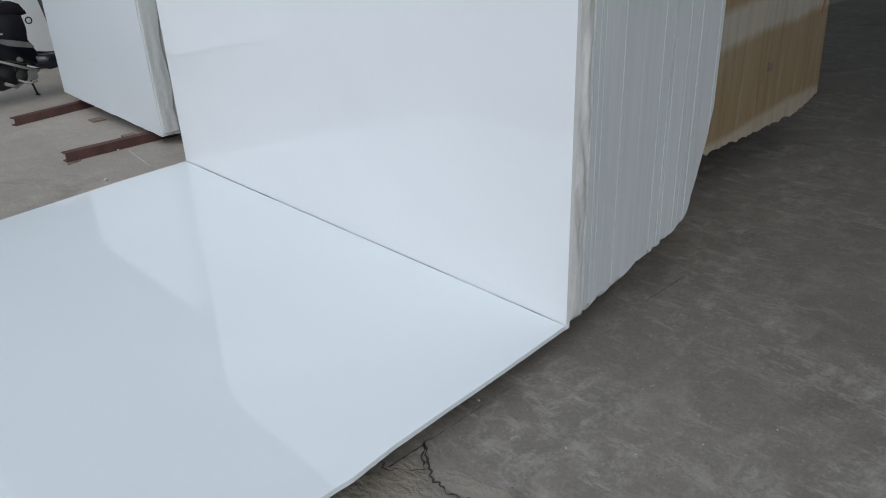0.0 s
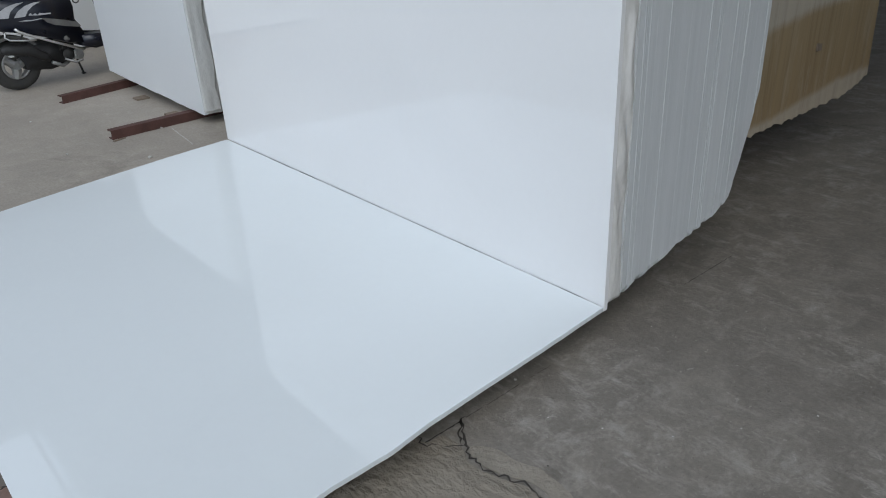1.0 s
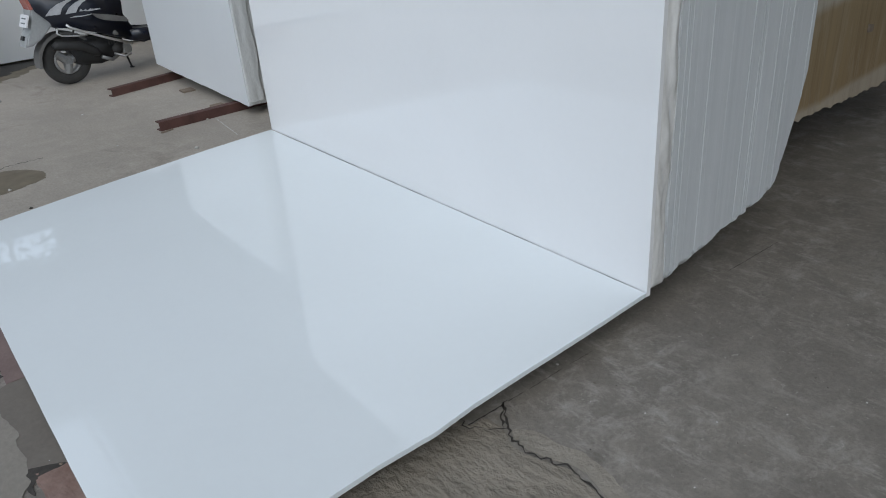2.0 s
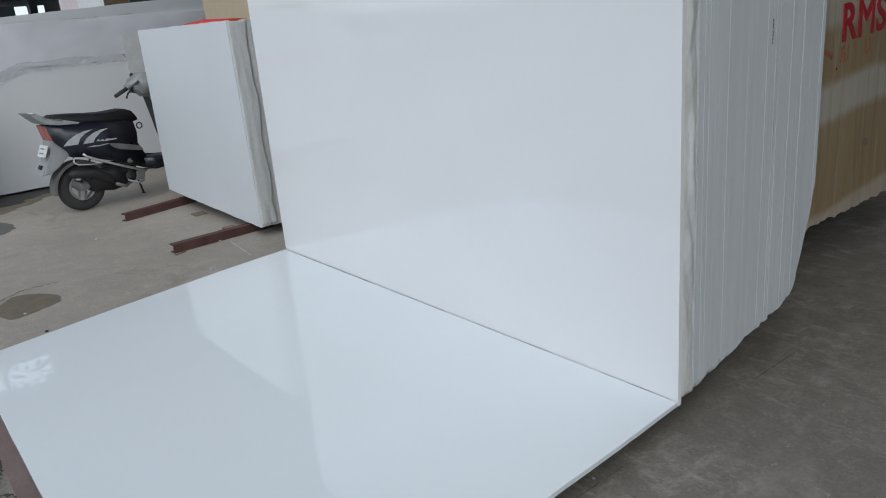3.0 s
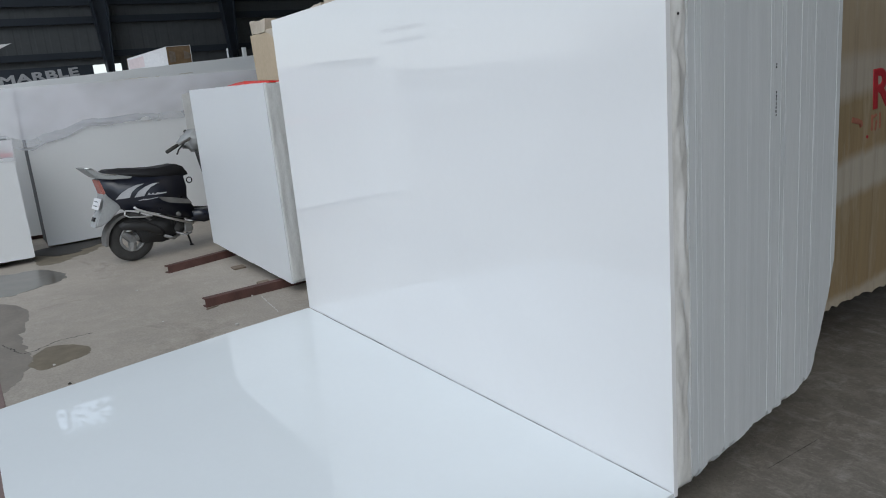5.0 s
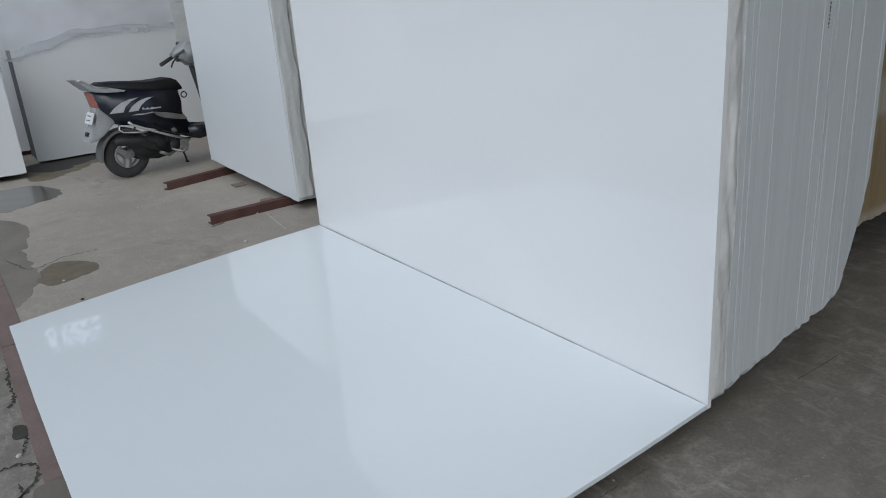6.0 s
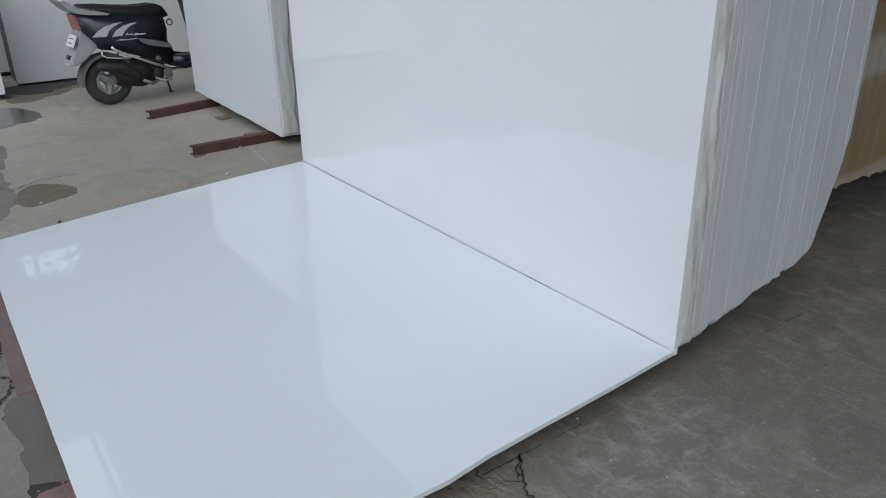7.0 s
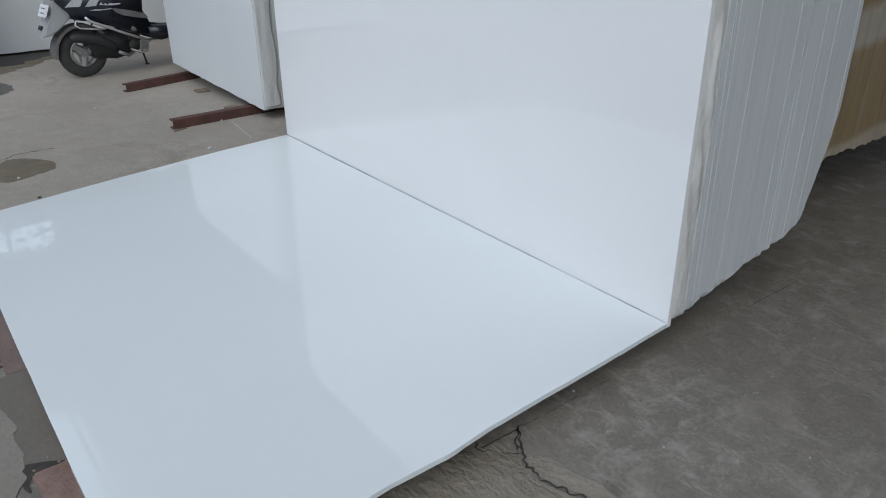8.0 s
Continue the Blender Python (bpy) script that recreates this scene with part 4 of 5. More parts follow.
for y0, y1 in ((-0.42, -0.36), (-0.3, 0.4), (0.44, 0.5), (0.72, 0.9)):
    line = rough_line((y0, 1.757 + 0.031 * (y0 + 1)), (y1, 1.757 + 0.031 * (y1 + 1)), 14, 0.006, random.Random(int(y0 * 100)))
    low = [(a, b - 0.003 - 0.007 * (1 + noise.noise(Vector((a * 5, 2.0, 0)))) * math.sin(math.pi * (i + 0.5) / len(line))) for i, (a, b) in enumerate(line)]
    part("stained_edge", prism(line + low[::-1], lambda a, b, d: (-7.942 - d, a, b), 0.006), STAIN, s3, "brown stain along the top edge")

# name board on the west wall
board = empty("sign_board", label="dark sign board with pale raised letters", category="sign")
part("panel", box(-13.75, -13.7, -2.4, 0.74, 1.86, 2.24), STEEL, board)
lettering("letters", "MARBLE", 0.2, pose(-13.695, -0.8, 1.985, 90, 0, 90) @ pose(0, 0, 0, 0, 0, 3.8), LETTERGREY, board, 0.01, 1.72, 0.008)["label"] = "pale raised letters"
part("letter_bar", box(-13.7, -13.685, -1.08, -1.01, 1.96, 2.17), LETTERGREY, board, "part of a pale letter")
part("letter_bar", box(-13.7, -13.685, -1.01, -0.82, 2.12, 2.17), LETTERGREY, board, "part of a pale letter")
for y in (-2.2, 0.6):
    part("post", box(-13.8, -13.751, y, y + 0.05, 0, 2.2), STEEL, board)
dia = empty("diamond_sign", label="white diamond-shaped board with a red mark", category="sign")
part("panel", prism([(-1.2, 2.62), (-0.5, 2.67), (-1.0, 2.45), (-1.7, 2.40)], lambda a, b, d: (-13.6 - d, a, b + 0.0), 0.03), WHITEPAINT, dia)
part("red_bar", box(-13.598, -13.594, -0.96, -0.88, 2.56, 2.66), REDPAINT, dia)
part("bracket", box(-13.66, -13.632, -1.15, -1.1, 2.2, 2.5), STEEL, dia)


# ---- scooter ----
def soft_prism(outline, width, bevel, taper=0.0, off=0.0):
    """Side outline of (forward, up) given a width across, with rounded edges."""
    bm = prism(outline, lambda a, b, d: (a, off - width / 2 + d, b), width)
    if taper:
        zs = [v.co.z for v in bm.verts]
        z0, z1 = min(zs), max(zs)
        for v in bm.verts:
            v.co.y = off + (v.co.y - off) * (1 - taper * (v.co.z - z0) / (z1 - z0))
    if bevel:
        eds = [e for e in bm.edges if abs(e.verts[0].co.y - e.verts[1].co.y) < 1e-6]
        bmesh.ops.bevel(bm, geom=eds, offset=bevel, segments=3, affect='EDGES', clamp_overlap=True)
    return bm


def ring(cx, cz, major, minor, n=36, k=12, flat=1.0, yoff=0.0):
    bm = bmesh.new()
    g = []
    for i in range(n):
        a = 2 * math.pi * i / n
        row = []
        for j in range(k):
            b = 2 * math.pi * j / k
            r = major + minor * math.cos(b)
            row.append(bm.verts.new((cx + r * math.cos(a), yoff + flat * minor * math.sin(b), cz + r * math.sin(a))))
        g.append(row)
    for i in range(n):
        for j in range(k):
            bm.faces.new((g[i][j], g[(i + 1) % n][j], g[(i + 1) % n][(j + 1) % k], g[i][(j + 1) % k]))
    return bm


def scooter_wheel(parent, cx, name):
    cz, r = 0.222, 0.222
    w = smooth(part(name, ring(cx, cz, r - 0.058, 0.058, flat=0.85), RUBBER, parent, "dusty black scooter tyre"))
    smooth(part("rim", ring(cx, cz, 0.112, 0.018, flat=2.6), CASTMETAL, w, "dull silver rim"))
    for i in range(3):
        a = radians(20 + 120 * i)
        p0, p1 = (cx + 0.03 * math.cos(a), 0, cz + 0.03 * math.sin(a)), (cx + 0.118 * math.cos(a), 0, cz + 0.118 * math.sin(a))
        part("spoke", tube([(p0[0], -0.03, p0[2]), (p1[0], -0.03, p1[2])], [0.045, 0.032], 8), CASTMETAL, w)
    part("hub", tube([(cx, -0.05, cz), (cx, 0.05, cz)], 0.042, 14), CASTMETAL, w)


sc = empty("scooter", (-6.29, -0.462, 0), 96.9, label="black scooter with silver decals parked beside the slabs", category="scooter")
scooter_wheel(sc, 0.02, "rear_wheel")
scooter_wheel(sc, 1.25, "front_wheel")
body_side = [(-0.2, 0.845), (-0.05, 0.86), (0.2, 0.83), (0.45, 0.80), (0.585, 0.77), (0.60, 0.66), (0.585, 0.56), (0.64, 0.435), (0.63, 0.34),
             (0.5, 0.36), (0.34, 0.42), (0.12, 0.50), (-0.045, 0.535), (-0.07, 0.59), (-0.16, 0.69)]
smooth(part("body", soft_prism(body_side, 0.31, 0.03, 0.15), BLACKBODY, sc))
seat_side = [(-0.15, 0.905), (-0.1, 0.925), (0.05, 0.915), (0.2, 0.897), (0.35, 0.885), (0.46, 0.887), (0.54, 0.893), (0.6, 0.865), (0.64, 0.80),
             (0.645, 0.775), (0.59, 0.765), (0.45, 0.79), (0.2, 0.815), (-0.1, 0.85)]
smooth(part("seat", soft_prism(seat_side, 0.27, 0.025), SEATM, sc, "black vinyl seat"))
part("tail_spoiler", soft_prism([(-0.325, 0.972), (-0.27, 0.968), (-0.225, 0.932), (-0.175, 0.9), (-0.06, 0.882), (0.09, 0.838), (0.07, 0.824), (-0.1, 0.84),
                                 (-0.19, 0.856), (-0.222, 0.868), (-0.27, 0.915)], 0.31, 0.01), GREYPLASTIC, sc, "silver tail spoiler")
part("tail_light", soft_prism([(-0.215, 0.845), (-0.15, 0.845), (-0.12, 0.72), (-0.185, 0.70)], 0.2, 0.012), TAILRED, sc, "faded red tail light")
part("rear_mudguard", soft_prism([(-0.19, 0.705), (-0.12, 0.74), (-0.04, 0.66), (0.0, 0.62), (-0.01, 0.585), (-0.17, 0.45), (-0.25, 0.41), (-0.315, 0.405), (-0.285, 0.475), (-0.21, 0.57)],
                                 0.2, 0.012), GREYPLASTIC, sc, "grey rear mudguard flap")
plate = part("number_plate", box(-0.006, 0.006, -0.09, 0.09, -0.055, 0.055, m=pose(-0.245, -0.02, 0.62, 0, 25, 0)), WHITEPAINT, sc, "white plate")
for k in (-0.022, 0.02):
    part("plate_bar", box(-0.0085, -0.0065, -0.05, 0.05, k - 0.005, k + 0.005, m=pose(-0.245, -0.02, 0.62, 0, 25, 0)), GREYPAINT, plate)
part("reflector", box(-0.012, 0.012, -0.03, 0.03, -0.02, 0.02, m=pose(-0.29, 0, 0.475, 0, 25, 0)), INK, sc)
arc = []
for i in range(15):
    a = radians(35 + 150 * i / 14)
    arc.append((0.02 + 0.262 * math.cos(a), 0.222 + 0.262 * math.sin(a)))
for i in range(15):
    a = radians(185 - 150 * i / 14)
    arc.append((0.02 + 0.240 * math.cos(a), 0.222 + 0.240 * math.sin(a)))
part("fender", soft_prism(arc, 0.15, 0.004), DUSTY, sc, "dusty grey rear fender")
smooth(part("muffler", tube([(-0.11, -0.14, 0.375), (-0.07, -0.14, 0.38), (0.12, -0.14, 0.35), (0.25, -0.13, 0.27), (0.29, -0.13, 0.235)],
                            [0.025, 0.042, 0.05, 0.042, 0.02], 14), SOOT, sc, "sooty muffler cover"))
smooth(part("exhaust_pipe", tube([(0.3, -0.13, 0.21), (0.4, -0.1, 0.16), (0.52, -0.05, 0.2), (0.56, 0, 0.26)], 0.017, 8), CASTMETAL, sc))
smooth(part("engine", soft_prism([(0.1, 0.17), (0.3, 0.14), (0.48, 0.17), (0.56, 0.25), (0.55, 0.34), (0.4, 0.40), (0.15, 0.4), (0.05, 0.3)], 0.2, 0.03), SOOT, sc,
            "grimy engine block"))
smooth(part("engine_cover", tube([(0.47, -0.115, 0.25), (0.47, -0.09, 0.25)], 0.05, 16), RUBBER, sc))
part("cylinder_head", box(0.53, 0.62, -0.09, 0.06, 0.19, 0.28, bevel=0.012), CHROME, sc, "bare metal cylinder head")
for i in range(5):
    part("cooling_fin", box(0.40 + i * 0.024, 0.41 + i * 0.024, -0.112, 0.1, 0.3, 0.385), RUBBER, sc)
smooth(part("guard_rail", tube([(0.045, -0.17, 0.55), (0.07, -0.175, 0.52), (0.2, -0.178, 0.455), (0.4, -0.175, 0.365), (0.6, -0.17, 0.28)], 0.0125, 8), CHROME, sc,
            "chrome side guard rail"))
smooth(part("footrest", tube([(-0.045, -0.16, 0.54), (-0.03, -0.165, 0.475), (0.07, -0.17, 0.455), (0.1, -0.16, 0.49)], 0.009, 8), RUBBER, sc))
smooth(part("floorboard", soft_prism([(0.6, 0.42), (0.75, 0.385), (0.98, 0.375), (1.0, 0.30), (0.72, 0.27), (0.6, 0.31)], 0.34, 0.02), BLACKBODY, sc))
smooth(part("leg_shield", soft_prism([(0.86, 0.99), (0.89, 1.0), (0.975, 0.6), (1.06, 0.36), (1.04, 0.31), (0.99, 0.36), (0.935, 0.6)], 0.34, 0.012), RUBBER, sc, "dark grey inner leg shield"))
smooth(part("front_cowl", soft_prism([(0.66, 1.09), (0.72, 1.15), (0.80, 1.21), (0.93, 1.2), (0.97, 1.1), (0.9, 1.0), (0.80, 0.975), (0.75, 1.04)],
                                     0.24, 0.03), GREYPLASTIC, sc, "grey handlebar cowl"))
smooth(part("front_fork", tube([(0.88, 0, 1.0), (1.25, 0, 0.222)], 0.04, 10), CASTMETAL, sc))
smooth(part("front_apron", soft_prism([(0.86, 1.02), (0.95, 1.02), (1.13, 0.5), (1.05, 0.42), (0.98, 0.5)], 0.3, 0.03), BLACKBODY, sc))
farc = [(1.25 + r * math.cos(radians(a)), 0.222 + r * math.sin(radians(a))) for r, seq in ((0.262, range(20, 161, 14)), (0.242, range(160, 19, -14))) for a in seq]
part("front_fender", soft_prism(farc, 0.13, 0.004), BLACKBODY, sc)
smooth(part("grip", tube([(0.40, -0.31, 1.035), (0.535, -0.26, 1.085)], 0.018, 10), RUBBER, sc, "black rubber grip"))
smooth(part("grip", tube([(0.86, 0.31, 1.18), (0.84, 0.2, 1.17)], 0.021, 10), RUBBER, sc, "black rubber grip"))
smooth(part("handlebar", tube([(0.53, -0.262, 1.083), (0.68, -0.18, 1.12), (0.8, 0, 1.15), (0.85, 0.22, 1.17)], 0.014, 8), CASTMETAL, sc))
part("brake_lever", tube([(0.62, -0.22, 1.09), (0.53, -0.29, 1.045), (0.5, -0.3, 1.0)], 0.008, 6), INK, sc)
smooth(part("key_ring", tube([(0.655 + 0.028 * math.cos(a), -0.1, 0.715 + 0.028 * math.sin(a)) for a in [k * math.pi / 6 for k in range(12)]], 0.006, 6, True), INK, sc))
smooth(part("side_stand", tube([(0.56, 0.06, 0.3), (0.62, 0.1, 0.15), (0.67, 0.16, 0.01)], 0.010, 8), RUBBER, sc))
part("stand_foot", box(0.655, 0.69, 0.14, 0.18, 0, 0.01, bevel=0.003), RUBBER, sc)
for o, mat in (([(-0.1, 0.645), (-0.04, 0.695), (0.03, 0.73), (0.12, 0.752), (0.19, 0.755), (0.11, 0.725), (0.06, 0.69), (0.03, 0.64)], DECAL),
               ([(0.075, 0.635), (0.12, 0.685), (0.19, 0.722), (0.27, 0.742), (0.33, 0.742), (0.25, 0.712), (0.2, 0.675), (0.17, 0.635)], DECAL),
               ([(0.2, 0.64), (0.22, 0.66), (0.235, 0.64), (0.26, 0.652), (0.275, 0.635), (0.3, 0.65), (0.33, 0.642), (0.39, 0.64), (0.39, 0.63), (0.3, 0.628)], DECAL),
               ([(0.1, 0.6), (0.16, 0.607), (0.22, 0.6), (0.3, 0.604), (0.3, 0.597), (0.2, 0.592)], DECAL),
               ([(0.3, 0.605), (0.4, 0.585), (0.5, 0.56), (0.6, 0.53), (0.625, 0.49), (0.6, 0.485), (0.5, 0.505), (0.4, 0.53), (0.34, 0.56)], DUSTY)):
    part("decal", prism(o, lambda a, b, d: (a, -0.1585 + 0.055 * max(0, (b - 0.34)) * 0.9 - d, b), 0.004), mat, sc, "silver decal stripe" if mat is DECAL else "grey decal panel")
smooth(part("spoiler_trim", tube([(-0.325, -0.15, 0.976), (-0.28, -0.157, 0.972), (-0.23, -0.158, 0.935), (-0.17, -0.158, 0.9), (-0.06, -0.157, 0.882)], 0.006, 6), CHROME, sc, "bright chrome trim line"))
smooth(part("crash_loop", tube([(-0.04, -0.172, 0.53), (-0.055, -0.178, 0.49), (-0.02, -0.18, 0.462), (0.08, -0.18, 0.445), (0.2, -0.178, 0.43)], 0.008, 8), CHROME, sc))
smooth(part("kick_lever", tube([(0.42, -0.13, 0.22), (0.5, -0.16, 0.18), (0.56, -0.19, 0.2)], 0.011, 8), CASTMETAL, sc))
smooth(part("carburettor", tube([(0.38, -0.08, 0.42), (0.47, -0.13, 0.4), (0.54, -0.12, 0.36)], [0.03, 0.035, 0.02], 10), DUSTY, sc))

# ---- white car and a small tree out in the yard ----
car = empty("parked_car", (-24.2, -13.4, -0.03), label="small white hatchback parked along the grey wall", category="car")
smooth(part("body", soft_prism([(0, 0.3), (0.05, 0.75), (0.35, 0.92), (1.1, 1.0), (3.5, 1.0), (3.75, 0.8), (3.75, 0.3)], 1.6, 0.06), WHITEPAINT, car))
smooth(part("cabin", soft_prism([(1.0, 0.98), (1.6, 1.48), (3.1, 1.5), (3.6, 0.98)], 1.45, 0.06, 0.2), GREYPAINT, car, "dark glazed cabin"))
part("roof", soft_prism([(1.55, 1.47), (1.7, 1.53), (3.05, 1.55), (3.2, 1.48)], 1.2, 0.02), WHITEPAINT, car)
for x in (0.72, 3.0):
    for y in (-0.72, 0.72):
        w = smooth(part("wheel", ring(x, 0.3, 0.21, 0.09, 24, 8, 0.9, y), RUBBER, car))
        part("rim", tube([(x, y - 0.06, 0.3), (x, y + 0.06, 0.3)], 0.14, 16), CASTMETAL, w)
LEAF = mottled("green_leaves", (0.04, 0.07, 0.025), (0.08, 0.12, 0.045), 6, 40, 0.6, 0, 0)


def small_tree(x, y, high, spread, leaves, seed, label):
    """A leaning trunk, six limbs and a loose crown of single leaves round the height given."""
    r = random.Random(seed)
    th = empty("tree", (x, y, -0.03), label=label, category="tree")
    smooth(part("trunk", tube([(0, 0, 0), (0.05, 0.02, high * 0.4), (-0.03, 0.04, high * 0.75), (0.02, 0, high * 1.05)], [0.13, 0.1, 0.08, 0.03], 10), OLDWOOD, th))
    for k in range(6):
        a, z = k * 1.05, high * (0.55 + 0.06 * k)
        smooth(part("limb", tube([(0, 0, z), (0.3 * spread * math.cos(a), 0.3 * spread * math.sin(a), z + 0.2 * spread), (0.65 * spread * math.cos(a), 0.65 * spread * math.sin(a), z + 0.35 * spread)],
                                 [0.05, 0.035, 0.015], 6), OLDWOOD, th))
    bm = bmesh.new()
    for k in range(leaves):
        a, d = r.uniform(0, 6.283), spread * math.sqrt(r.random())
        c = Vector((d * math.cos(a), d * math.sin(a), r.gauss(high, 0.25 * spread)))
        if noise.noise(c * 1.7 + Vector((seed, 0, 0))) < -0.12:
            continue
        u = Vector((r.gauss(0, 1), r.gauss(0, 1), r.gauss(0, 1))).normalized()
        w = u.orthogonal().normalized() * 0.045
        bm.faces.new([bm.verts.new(c + q) for q in (-u * 0.1, w, u * 0.1, -w)])
    part("crown", bm, LEAF, th, "loose crown of small leaves")


small_tree(-14.6, -16.2, 2.1, 1.7, 1400, 91, "small leafy green tree behind the grey wall")
# second one is out of view, added to roughen the wall gap's reflection
small_tree(-16.2, -0.7, 5.7, 1.3, 420, 92, "unseen added tree that breaks up daylight in the wall gap")

# ---- floor details ----
def crack(points, width, seed, name="crack", mat=None, z=0.0, jag=0.009):
    """A jagged dirt-filled crack along points on the floor."""
    r = random.Random(seed)
    left, right = [], []
    pts = []
    for a, b in zip(points, points[1:]):
        n = max(2, int(math.dist(a, b) / 0.012))
        pts += rough_line(a, b, n, jag, r)
    pts.append(points[-1])
    for i, p in enumerate(pts):
        a, b = pts[max(0, i - 1)], pts[min(len(pts) - 1, i + 1)]
        dx, dy = b[0] - a[0], b[1] - a[1]
        ln = math.hypot(dx, dy) or 1
        w = width * r.uniform(0.15, 1.0) * (0.3 if i in (0, len(pts) - 1) else 1) / 2
        left.append((p[0] - dy / ln * w, p[1] + dx / ln * w))
        right.append((p[0] + dy / ln * w, p[1] - dx / ln * w))
    bm = bmesh.new()
    zt = 0.0025 + z
    L = [bm.verts.new((*q, zt)) for q in left]
    Q = [bm.verts.new((*q, zt)) for q in right]
    for i in range(len(L) - 1):
        bm.faces.new((L[i], L[i + 1], Q[i + 1], Q[i]))
    return tagged(part(name, bm, mat or DIRT), label="dark jagged crack in the concrete floor", category="crack", kind="structure")


def floor_patch(outline, h, mat, name, label, seed=0, wob=0.01, sub=6, kind="structure", category="floor patch"):
    r = random.Random(seed)
    pts = [Vector(p) for p in outline]
    o = []
    for i in range(len(pts)):
        p0, p1, p2, p3 = (pts[(i + k - 1) % len(pts)] for k in range(4))
        for k in range(sub * 2):
            u = k / (sub * 2)
            q = 0.5 * (2 * p1 + (p2 - p0) * u + (2 * p0 - 5 * p1 + 4 * p2 - p3) * u * u + (3 * p1 - p0 - 3 * p2 + p3) * u ** 3)
            w = wob * (1.6 * noise.noise(Vector((q.x * 9, q.y * 9, seed))) + 0.9 * noise.noise(Vector((q.x * 30, q.y * 30, seed))))
            o.append((q.x + w, q.y + w * 0.8))
    bm = prism(o, lambda a, b, d: (a, b, h - d), h + 0.01)
    return tagged(part(name, bm, mat), label=label, category=category, kind=kind)


floor_patch([(-0.42, -0.92), (-0.02, -0.87), (0.02, -0.80), (0.10, -0.80), (0.18, -0.82), (0.25, -0.81), (0.34, -0.775), (0.42, -0.78), (0.5, -0.79), (0.62, -0.86),
             (0.75, -1.1), (0.8, -1.9), (0.3, -2.6), (-0.4, -1.9)], 0.006, ROUGHCONC, "rough_patch", "rough trowelled brownish concrete patch", 3, 0.012)
crack([(0.0, -0.69), (0.01, -0.72), (0.06, -0.75), (0.10, -0.78), (0.14, -0.80), (0.2, -0.81), (0.25, -0.802), (0.34, -0.765), (0.42, -0.772), (0.5, -0.785), (0.56, -0.83)], 0.0105, 1, z=0.005)
crack([(-0.05, -0.84), (-0.03, -0.86), (0.01, -0.87), (0.06, -0.83), (0.10, -0.785)], 0.006, 2, z=0.005)
crack([(0.0, -0.69), (0.035, -0.745), (0.07, -0.77), (0.095, -0.79)], 0.010, 31, z=0.005)
floor_patch([(0.11, -0.775), (0.17, -0.725), (0.26, -0.712), (0.34, -0.69), (0.48, -0.71), (0.62, -0.78), (0.5, -0.77), (0.42, -0.757), (0.34, -0.75), (0.25, -0.787), (0.18, -0.797)],
            0.0035, mottled("dusty_cement_skim", (0.2, 0.178, 0.145), (0.33, 0.295, 0.245), 9, 50, 0.9, 0.8, 0.01), "cement_skim", "pale dusty cement skim along the crack", 13, 0.006)
# straight sawn joints of the floor, filled and broken here and there
for a, b, w in (((0.005, -0.88), (0.005, -0.71), 0.007), ((0.003, -0.69), (0.002, -0.62), 0.004), ((0.004, -0.6), (0.0, -0.44), 0.0032), ((0.0, -0.40), (0.0, -0.28), 0.0024),
                ((0.0, 0.52), (0.0, 0.9), 0.004), ((-0.6, 3.07), (-0.3, 3.085), 0.006), ((-0.28, 3.085), (0.25, 3.06), 0.004)):
    crack([a, b], w, 40, "floor_joint", None, 0.002, 0.0012)
# flush red stone border and broken concrete beyond it
for x0, x1 in ((-4.6, -3.72), (-3.71, -2.7), (-2.69, -1.29)):
    tagged(part("border_stone", box(x0, x1, -1.925, -1.80, -0.02, 0.005, bevel=0.003), REDSTONE), label="dusty red stone strip set in the floor",
           category="border stone", group="border strip", kind="structure")
floor_patch([(-1.28, -1.93), (-1.28, -1.70), (-0.55, -1.70), (-0.6, -1.87), (-0.69, -1.92), (-0.68, -1.98), (-1.0, -1.99), (-1.18, -1.97)], 0.003, mottled("smooth_dark_cement", (0.125, 0.108, 0.09), (0.18, 0.16, 0.136), 5, 60, 0.8, 0.2, 0.003),
            "cement_patch", "smooth dark cement patch in the floor", 5, 0.006)
floor_patch([(-1.25, -2.0), (-1.11, -1.972), (-0.955, -1.956), (-0.85, -1.962), (-0.74, -1.97), (-0.66, -1.975), (-0.62, -2.06), (-0.7, -2.3), (-1.1, -2.3)], 0.0045, mottled("pale_cement", (0.2, 0.18, 0.152), (0.28, 0.255, 0.22), 3, 60, 0.9, 0.5, 0.006),
            "pale_patch", "pale rough cement patch beside the border", 6, 0.012)
crack([(-2.72, -1.85), (-2.59, -1.905), (-2.25, -1.935), (-2.05, -1.935), (-1.98, -1.96)], 0.02, 7)
crack([(-1.68, -1.93), (-1.56, -1.96)], 0.018, 8)
crack([(-1.49, -2.08), (-1.49, -1.99), (-1.45, -1.93), (-1.36, -1.93), (-1.29, -1.98), (-1.22, -2.02), (-1.15, -2.09)], 0.022, 9)
crack([(-1.35, -2.0), (-1.28, -1.99), (-1.21, -2.08)], 0.014, 10)
crack([(-4.3, -1.75), (-3.94, -1.64), (-3.94, -1.57), (-4.05, -1.43), (-4.05, -1.2)], 0.012, 11)
crack([(-3.95, 0.0), (-3.7, -0.03), (-3.44, -0.06)], 0.014, 12, "scratch", PEBBLE, 0, 0.003)["label"] = "pale scratch across the concrete floor"
tagged(part("wood_stick", box(-0.05, 0.05, -0.006, 0.006, 0, 0.01, bevel=0.002, m=pose(-3.95, -0.38, 0, 0, 0, 105)), OLDWOOD), label="short thin stick lying by the beam", category="stick")
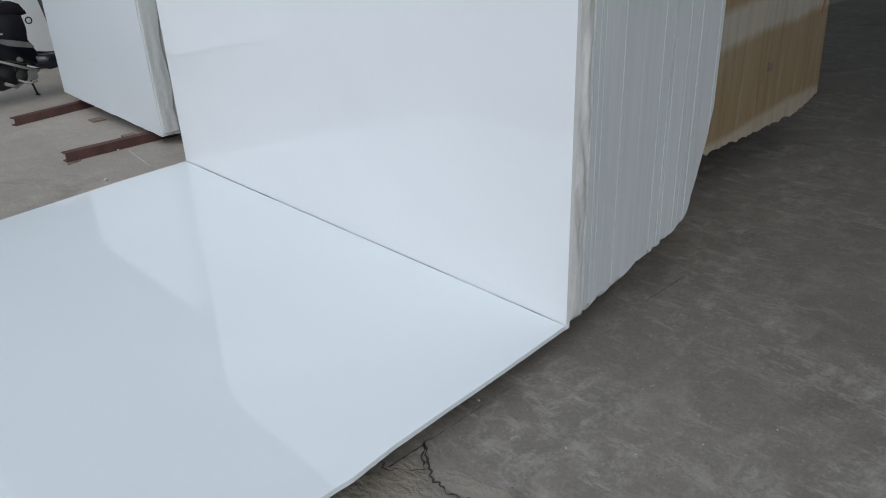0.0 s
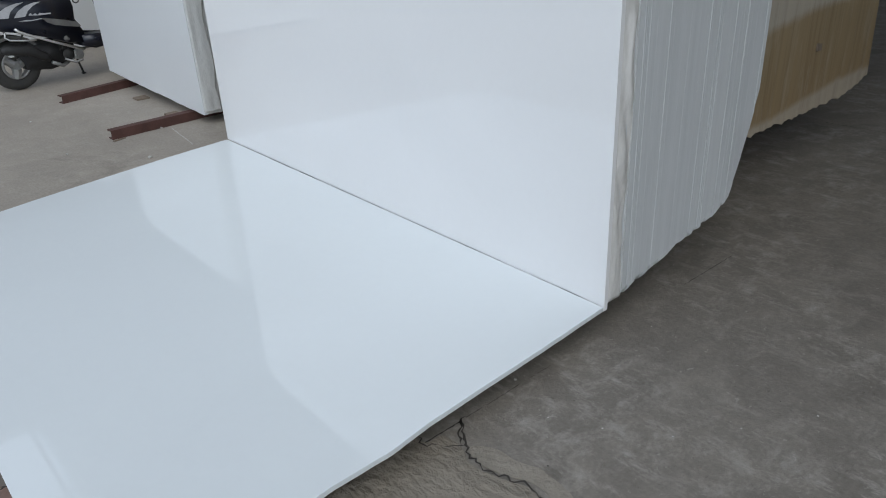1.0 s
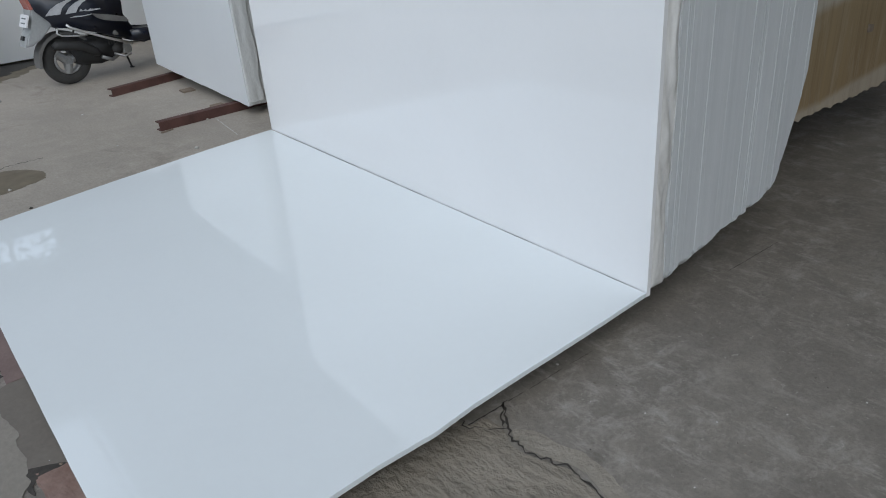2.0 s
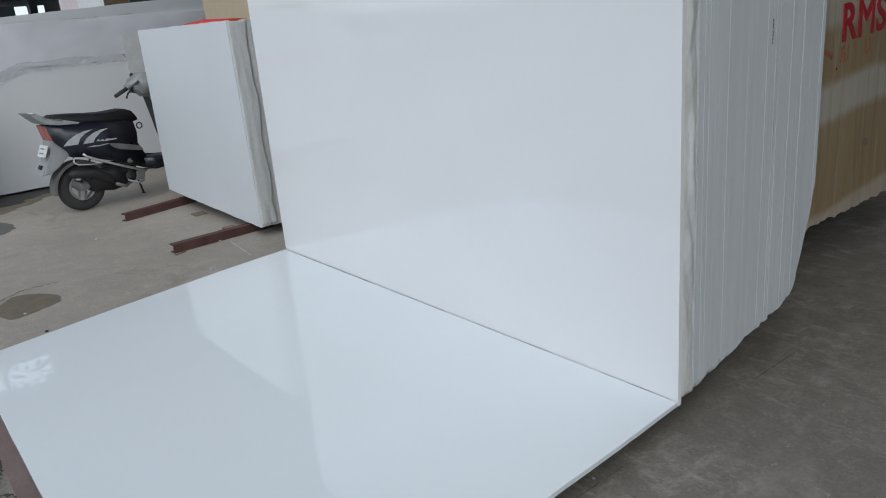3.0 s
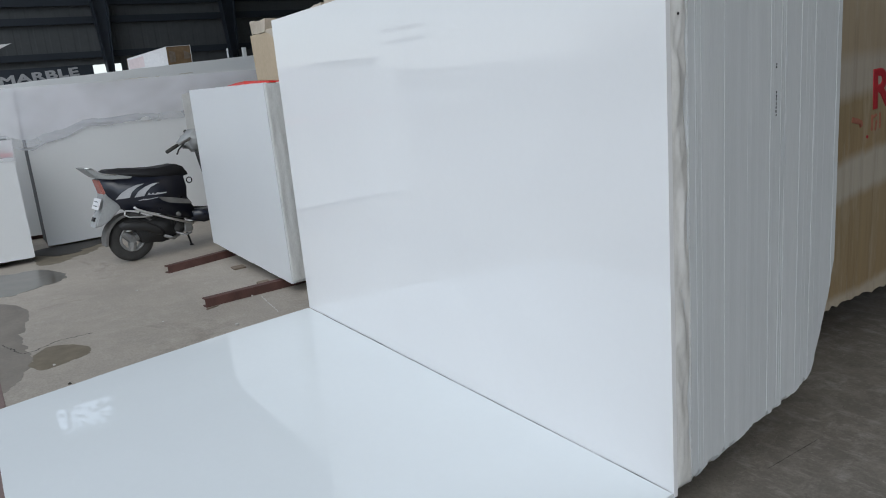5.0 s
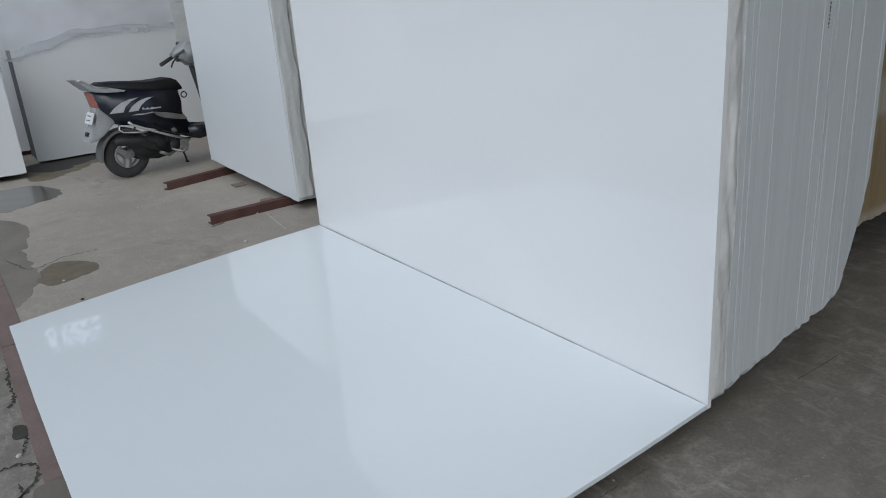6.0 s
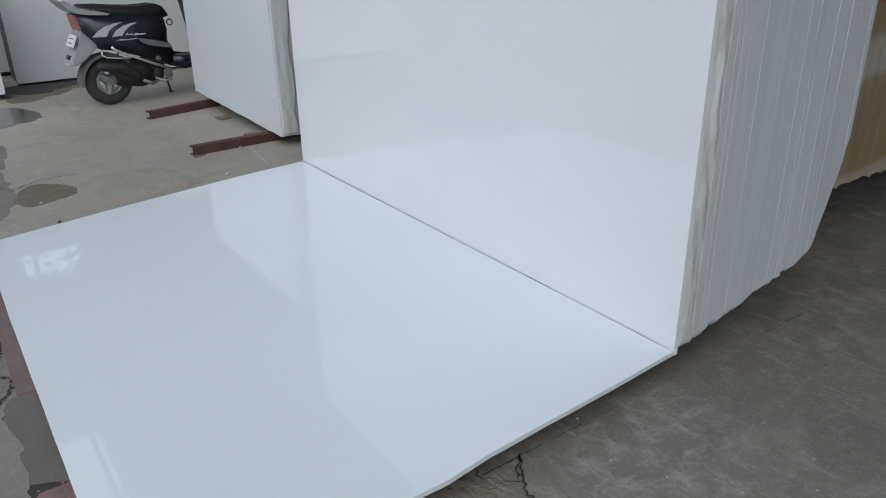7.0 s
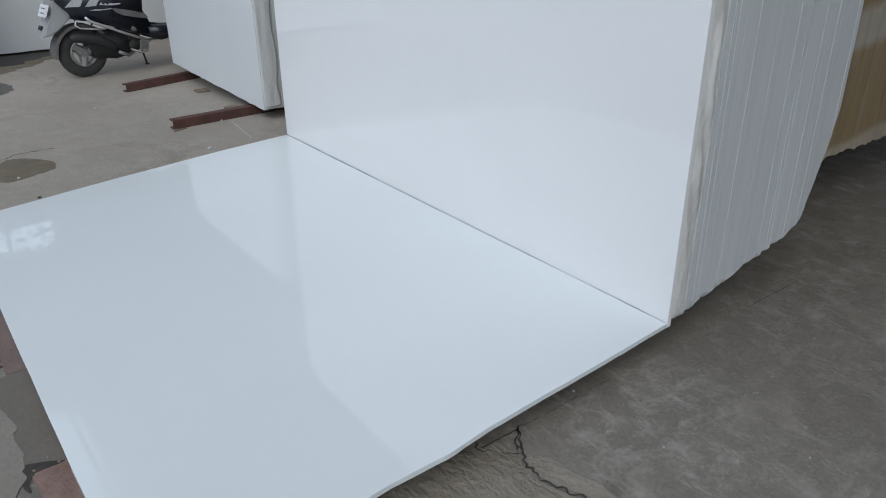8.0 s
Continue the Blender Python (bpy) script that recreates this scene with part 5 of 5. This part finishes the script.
floor_patch([(-1.80, -1.965), (-1.77, -1.925), (-1.68, -1.93), (-1.70, -1.98)], 0.004, DIRT, "floor_hole", "small dark broken hole in the concrete", 8, 0.006)
tagged(smooth(part("plastic_pipe", tube([(-4.3, -1.945, 0.012), (-3.6, -1.948, 0.012), (-3.0, -1.944, 0.012)], 0.011, 10), WHITEPAINT)),
       label="thin white plastic pipe lying along the red border", category="pipe")
# wet stains
for o, mat, sd in (([(-3.68, -1.62), (-3.9, -1.53), (-3.94, -1.42), (-3.86, -1.33), (-3.75, -1.28), (-3.62, -1.29), (-3.56, -1.34), (-3.52, -1.46), (-3.51, -1.59)], WET, 1),
                   ([(-6.9, -1.75), (-6.8, -1.5), (-6.76, -1.26), (-6.45, -1.12), (-6.2, -1.08), (-5.99, -1.17), (-5.95, -1.28), (-5.82, -1.53), (-5.89, -1.7), (-6.3, -1.8)], WETPOOL, 2)):
    floor_patch(o, 0.0018, mat, "water_stain", "dark wet stain drying on the concrete", sd, 0.02, 6, "structure", "wet stain")
floor_patch([(-7.0, -1.25), (-6.95, -1.05), (-7.2, -0.75), (-7.5, -0.5), (-7.93, -0.3), (-7.93, -1.2), (-7.4, -1.25)], 0.0012, WET, "water_stain", "dark damp floor along the slab stack", 4, 0.03, 6,
            "structure", "wet stain")
# wet floor plus the shade under the slabs, painted as one black patch
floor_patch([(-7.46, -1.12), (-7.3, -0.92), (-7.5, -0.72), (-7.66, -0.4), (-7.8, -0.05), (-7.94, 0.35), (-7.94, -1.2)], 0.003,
            mottled("black_wet_and_shade", (0.02, 0.018, 0.016), (0.045, 0.041, 0.036), 9, 60, 0.6, 0.3, 0.004), "wet_shade_patch", "black patch along the slab foot, wet floor and gap shade together", 14, 0.03)
floor_patch([(-5.3, -2.1), (-5.6, -1.72), (-5.1, -1.5), (-4.4, -1.62), (-3.75, -1.6), (-3.3, -1.78), (-3.3, -2.1)], 0.0012,
            mottled("damp_concrete", (0.135, 0.118, 0.1), (0.27, 0.243, 0.207), 2.6, 50, 0.7, 0.3, 0.004), "damp_patch", "damp darkened strip of concrete", 9, 0.03)
bm = box(-0.125, 0.125, -0.055, 0.055, 0, 0.022, bevel=0.007)
bmesh.ops.subdivide_edges(bm, edges=[e for e in bm.edges if e.calc_length() > 0.05], cuts=9, use_grid_fill=True)
for v in bm.verts:
    v.co += Vector([0.004 * noise.noise(v.co * 30 + Vector((k * 7, 1, 2))) for k in range(3)])
    v.co.z = max(0.001, v.co.z - 0.008 * max(0, noise.noise(v.co * 14)))
bmesh.ops.transform(bm, matrix=pose(-0.555, -1.892, 0, 0, 0, 4), verts=bm.verts[:])
tagged(part("brick", bm, BRICKM), label="dusty half-buried red brick in broken concrete", category="brick")
floor_patch([(-0.74, -1.955), (-0.725, -1.9), (-0.69, -1.855), (-0.63, -1.825), (-0.64, -1.86), (-0.675, -1.9), (-0.688, -1.95), (-0.62, -1.975), (-0.72, -1.985)], 0.004, DIRT, "floor_hole",
            "dark crumbled gap round the brick", 23, 0.01)


def chip(x, y, r, seed, mat):
    bm = bmesh.new()
    bmesh.ops.create_icosphere(bm, subdivisions=1, radius=r)
    rr_ = random.Random(seed)
    for v in bm.verts:
        v.co *= rr_.uniform(0.7, 1.2)
        v.co.z = max(v.co.z * 0.6, -r * 0.3)
    z0 = min(v.co.z for v in bm.verts)
    bmesh.ops.translate(bm, verts=bm.verts[:], vec=(x, y, -z0))
    return tagged(part("stone_chip", bm, mat), label="small pale stone chip lying on the floor", category="stone chip", group="stone chips")


for i, (x, y, r) in enumerate(((-3.39, -0.38, 0.018), (-4.01, -0.05, 0.012), (-1.55, -1.975, 0.012), (-3.53, -1.5, 0.012), (-0.03, -0.43, 0.006), (0.33, -0.42, 0.003),
                               (0.62, -0.12, 0.003), (0.18, -0.5, 0.003), (0.75, 0.1, 0.003), (0.5, -0.3, 0.003), (-3.1, -1.47, 0.012), (-5.0, -0.7, 0.01), (-3.9, -0.75, 0.008))):
    chip(x, y, r, i, PEBBLE if i != 10 else DIRT)
rc = random.Random(77)
for i in range(16):
    chip(-0.68 + rc.gauss(0, 0.035), -1.9 + rc.gauss(0, 0.022), rc.uniform(0.003, 0.009), 100 + i, rc.choice((BRICKM, DIRT, PEBBLE, OLDWOOD)))
for i in range(24):
    chip(rc.uniform(0.05, 1.2), rc.uniform(-1.0, 0.6), rc.uniform(0.0012, 0.003), 200 + i, rc.choice((PEBBLE, DIRT, DIRT, OLDWOOD)))
# rubble by the west stack
tagged(part("rubble", box(-6.75, -6.45, -1.95, -1.66, 0, 0.1, bevel=0.03), BRICKM), label="broken brick lump wrapped in dusty film", category="rubble")

# the plan above is drawn in units of UNIT metres
for me in bpy.data.meshes:
    me.transform(Matrix.Scale(UNIT, 4))
for ob in bpy.data.objects:
    if ob.type in {'MESH', 'EMPTY'}:
        ob.location = ob.location * UNIT
